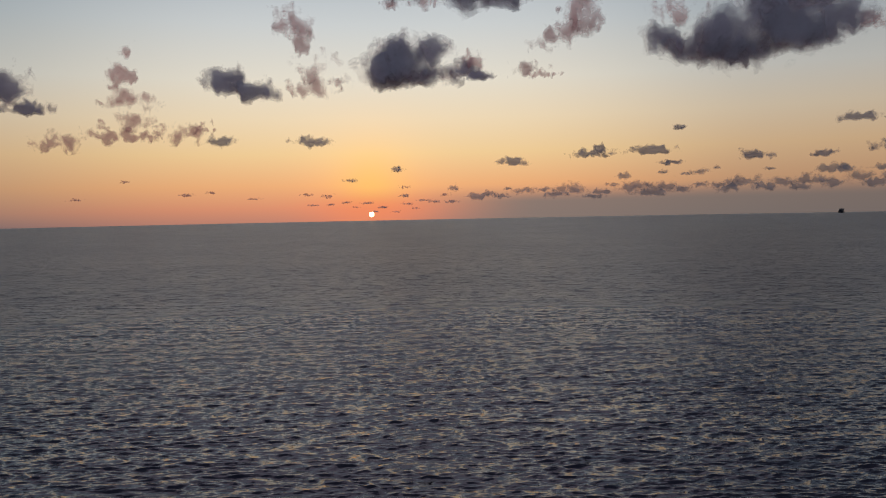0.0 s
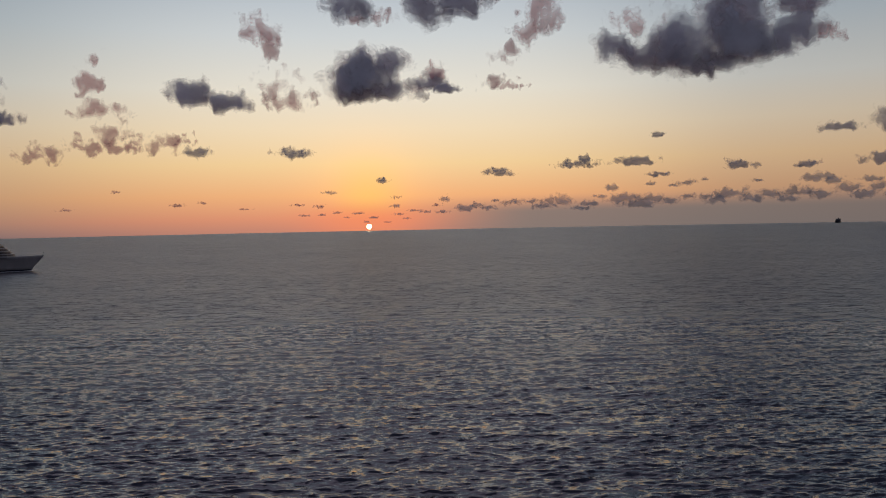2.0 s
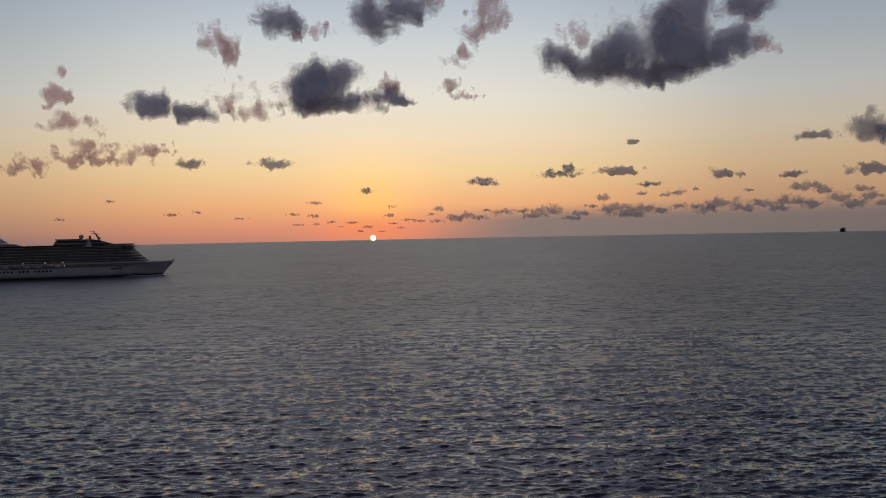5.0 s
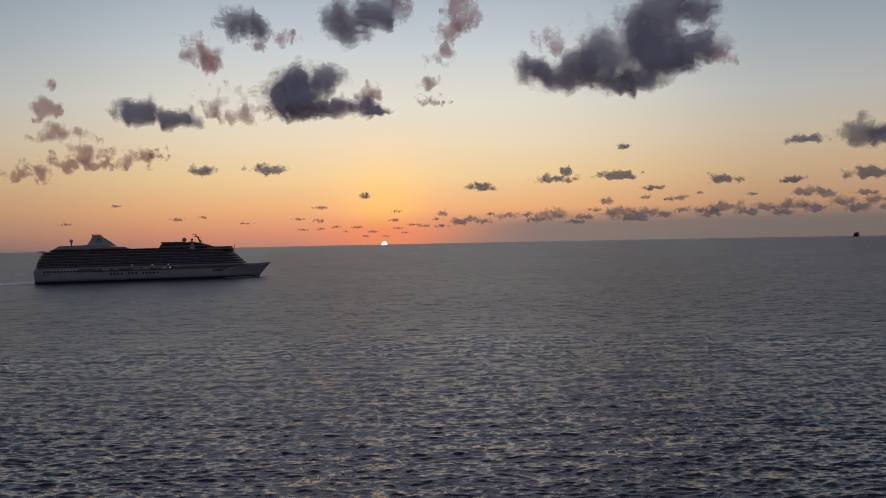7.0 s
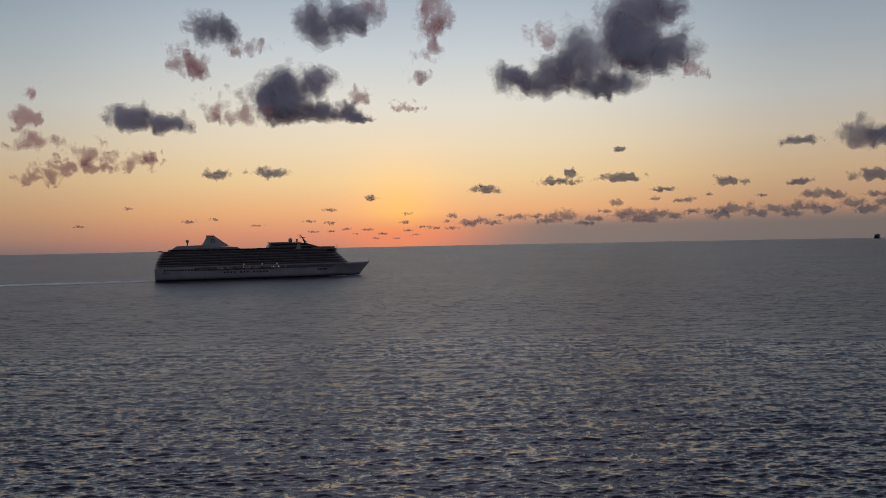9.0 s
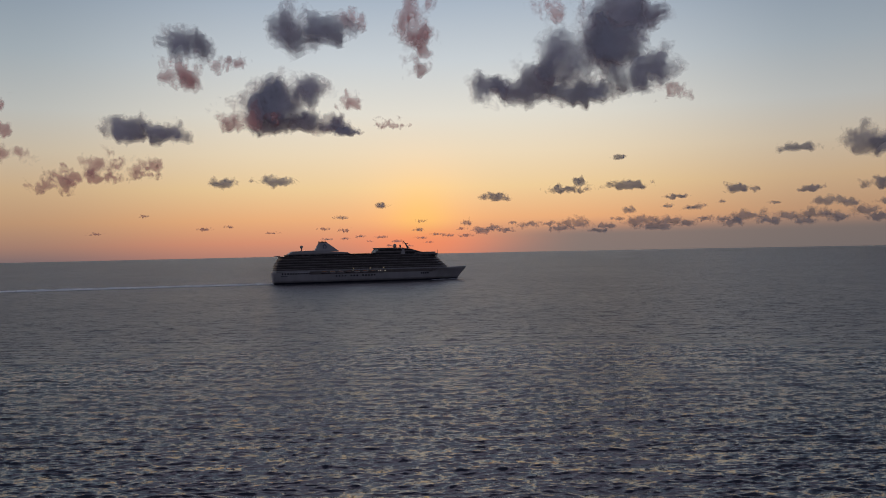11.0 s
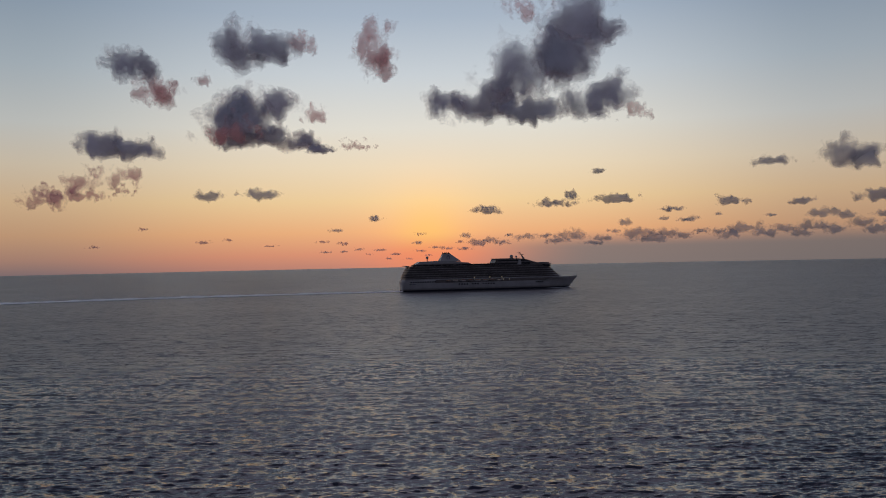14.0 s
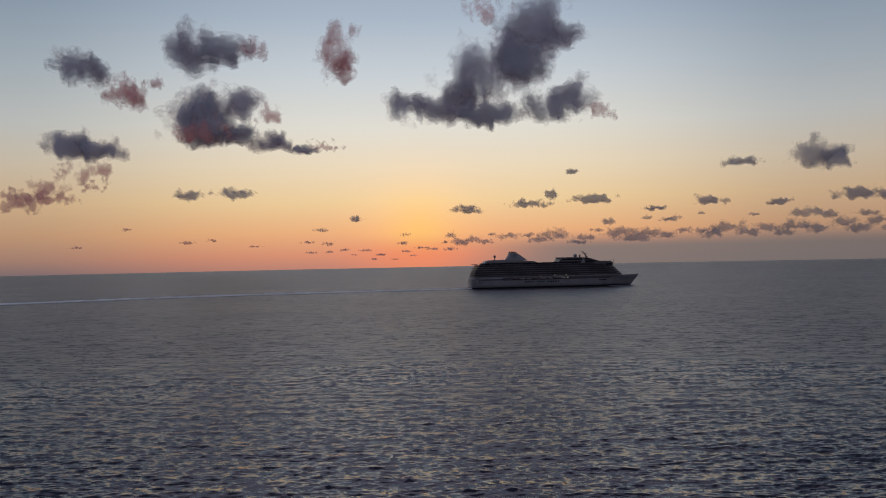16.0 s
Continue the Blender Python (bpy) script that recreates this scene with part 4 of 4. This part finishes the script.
def ribbon(name, spine, half, tall, mat, rng, rows=7):
    """Low foamy ridge along a curved spine; its stored thickness fades at the sides and far end."""
    verts, faces, thick = [], [], []
    n = len(spine)
    for i, (p, way, u) in enumerate(spine):
        side = Vector((-way.y, way.x, 0))
        for k in range(rows):
            s = 2 * k / (rows - 1) - 1
            w = half(u) * (1 + 0.15 * noise.noise(Vector((u * 60, s, 1))))
            q = p + side * s * w
            verts.append((q.x, q.y, 0.12 + tall * (1 - s * s) * (0.7 + 0.6 * noise.noise(q * 0.08))))
            thick.append((1 - abs(s) ** 3) * (1 - u) ** 0.6 * min(1.0, 0.5 + 20 * u))
    for i in range(n - 1):
        for k in range(rows - 1):
            a = i * rows + k
            faces.append((a, a + rows, a + rows + 1, a + 1))
    me = mesh_of(name, verts, faces, mat, smooth=True)
    me.attributes.new("thick", "FLOAT", "POINT").data.foreach_set("value", thick)
    return me


def make_wake():
    """The trail that the ship leaves, bending where it turned; it follows the stern."""
    p, spine = Vector((4, 0, 0)), []
    steps = 220
    for i in range(steps):
        u = i / (steps - 1)
        turn = 10.5 + 22 * max(0.0, min(1.0, (u - 0.28) / 0.3))
        way = Vector((-math.cos(radians(turn)), -math.sin(radians(turn)), 0))
        spine.append((p.copy(), way, u))
        p = p + way * 3.6
    ob = new("ship_wake", ribbon("ship_wake", spine, lambda u: 13.0 + 15.0 * u, 1.6, FOAM, None))
    return tagged(ob, "pale foaming wake trailing behind the cruise ship", "wake")


wake = make_wake()


def make_bow_wave():
    spine = [(Vector((108 - 1.4 * i, -1.0 - 0.62 * i - 0.002 * i * i, 0)), Vector((-0.93, -0.37, 0)), i / 29) for i in range(30)]
    ob = new("bow_wave", ribbon("bow_wave", spine, lambda u: 0.9 + 1.6 * u, 0.7, FOAM, None, 5))
    ob.parent = ship
    return tagged(ob, "white bow wave")


make_bow_wave()


# ---- the distant freighter ----
def make_freighter():
    """Small dark ship seen end-on at the edge of the sea."""
    boat = tagged(new("freighter"), "tiny dark freighter far off on the horizon", "ship")
    bm = slab(bmesh.new(), deck_outline(-40, 40, 11.5, 16, 4), -2.0, 9.0)
    part("hull", bm, NAVY, boat, "black steel hull")
    part("deck_house", box(bmesh.new(), -34, -16, -10, 10, 9.0, 17.0, 0.5), STEEL, boat, "grey deck house")
    part("bridge", box(bmesh.new(), -32, -20, -12, 12, 17.0, 19.5, 0.3), STEEL, boat)
    part("funnel", tube(bmesh.new(), (-33, 0, 17), (-33.6, 0, 23), 2.2, 1.8), NAVY, boat)
    part("mast", tube(bmesh.new(), (-24, 0, 19), (-24, 0, 24.5), 0.5), STEEL, boat)
    for i in range(3):
        part("cargo_stack", box(bmesh.new(), -10 + 14 * i, 1 + 14 * i, -9.5, 9.5, 9.0, 14.0 - i, 0.2), NAVY, boat, "stack of dark cargo")
    boat.matrix_basis = pose(4480 * math.sin(radians(29.95)), 4480 * math.cos(radians(29.95)), 0, 0, 0, 236)
    return boat


make_freighter()


def ship_rows():
    return (
        (0, -487.2, 771.5, 15.28),
        (0.75, -464.1, 788.3, 15.33),
        (1.5, -441.0, 805.2, 15.38),
        (2, -427.5, 816.8, 15.40),
        (2.5, -410.4, 828.7, 15.44),
        (3, -395.9, 839.9, 15.47),
        (3.5, -379.5, 850.0, 15.50),
        (4, -360.0, 857.5, 15.50),
        (6.5, -259.7, 889.8, 15.41),
        (7, -238.1, 897.8, 15.40),
        (7.5, -216.8, 904.0, 15.41),
        (8, -195.5, 912.5, 15.41),
        (8.5, -174.4, 923.6, 15.39),
        (9, -151.0, 935.7, 15.31),
        (11.5, -31.9, 1006.7, 14.76),
        (12, -2.9, 1018.9, 14.20),
        (12.5, 16.0, 1030.8, 13.36),
        (13, 36.4, 1046.7, 12.58),
        (13.5, 56.5, 1061.6, 11.72),
        (14, 75.8, 1074.6, 10.75),
        (14.5, 96.5, 1085.6, 9.72),
        (15, 118.5, 1097.1, 8.82),
        (15.5, 143.4, 1108.2, 7.97),
        (16, 176.4, 1118.9, 7.21),
    )


def motions():
    for thing, rows in DRIFT:
        walk(thing, rows)
    walk(ship, [(t, pose(x, y, 0, 0, 0, a)) for t, x, y, a in ship_rows()])
    walk(wake, [(t, pose(x - 111 * math.cos(radians(a)), y - 111 * math.sin(radians(a)), 0)) for t, x, y, a in ship_rows()])
    walk(sun, [(t, pose(0, 4700, EYE + 4700 * math.tan(radians(e)))) for t, e in ((0, -0.04), (3.5, -0.26), (7, -0.44), (8, -0.58), (9, -0.78), (12, -1.1), (16, -1.7))])
    # the wind sea runs slowly toward the camera
    walk(sea, [(0, pose(0, 0, 0)), (16, pose(4, -14, 0))])


motions()
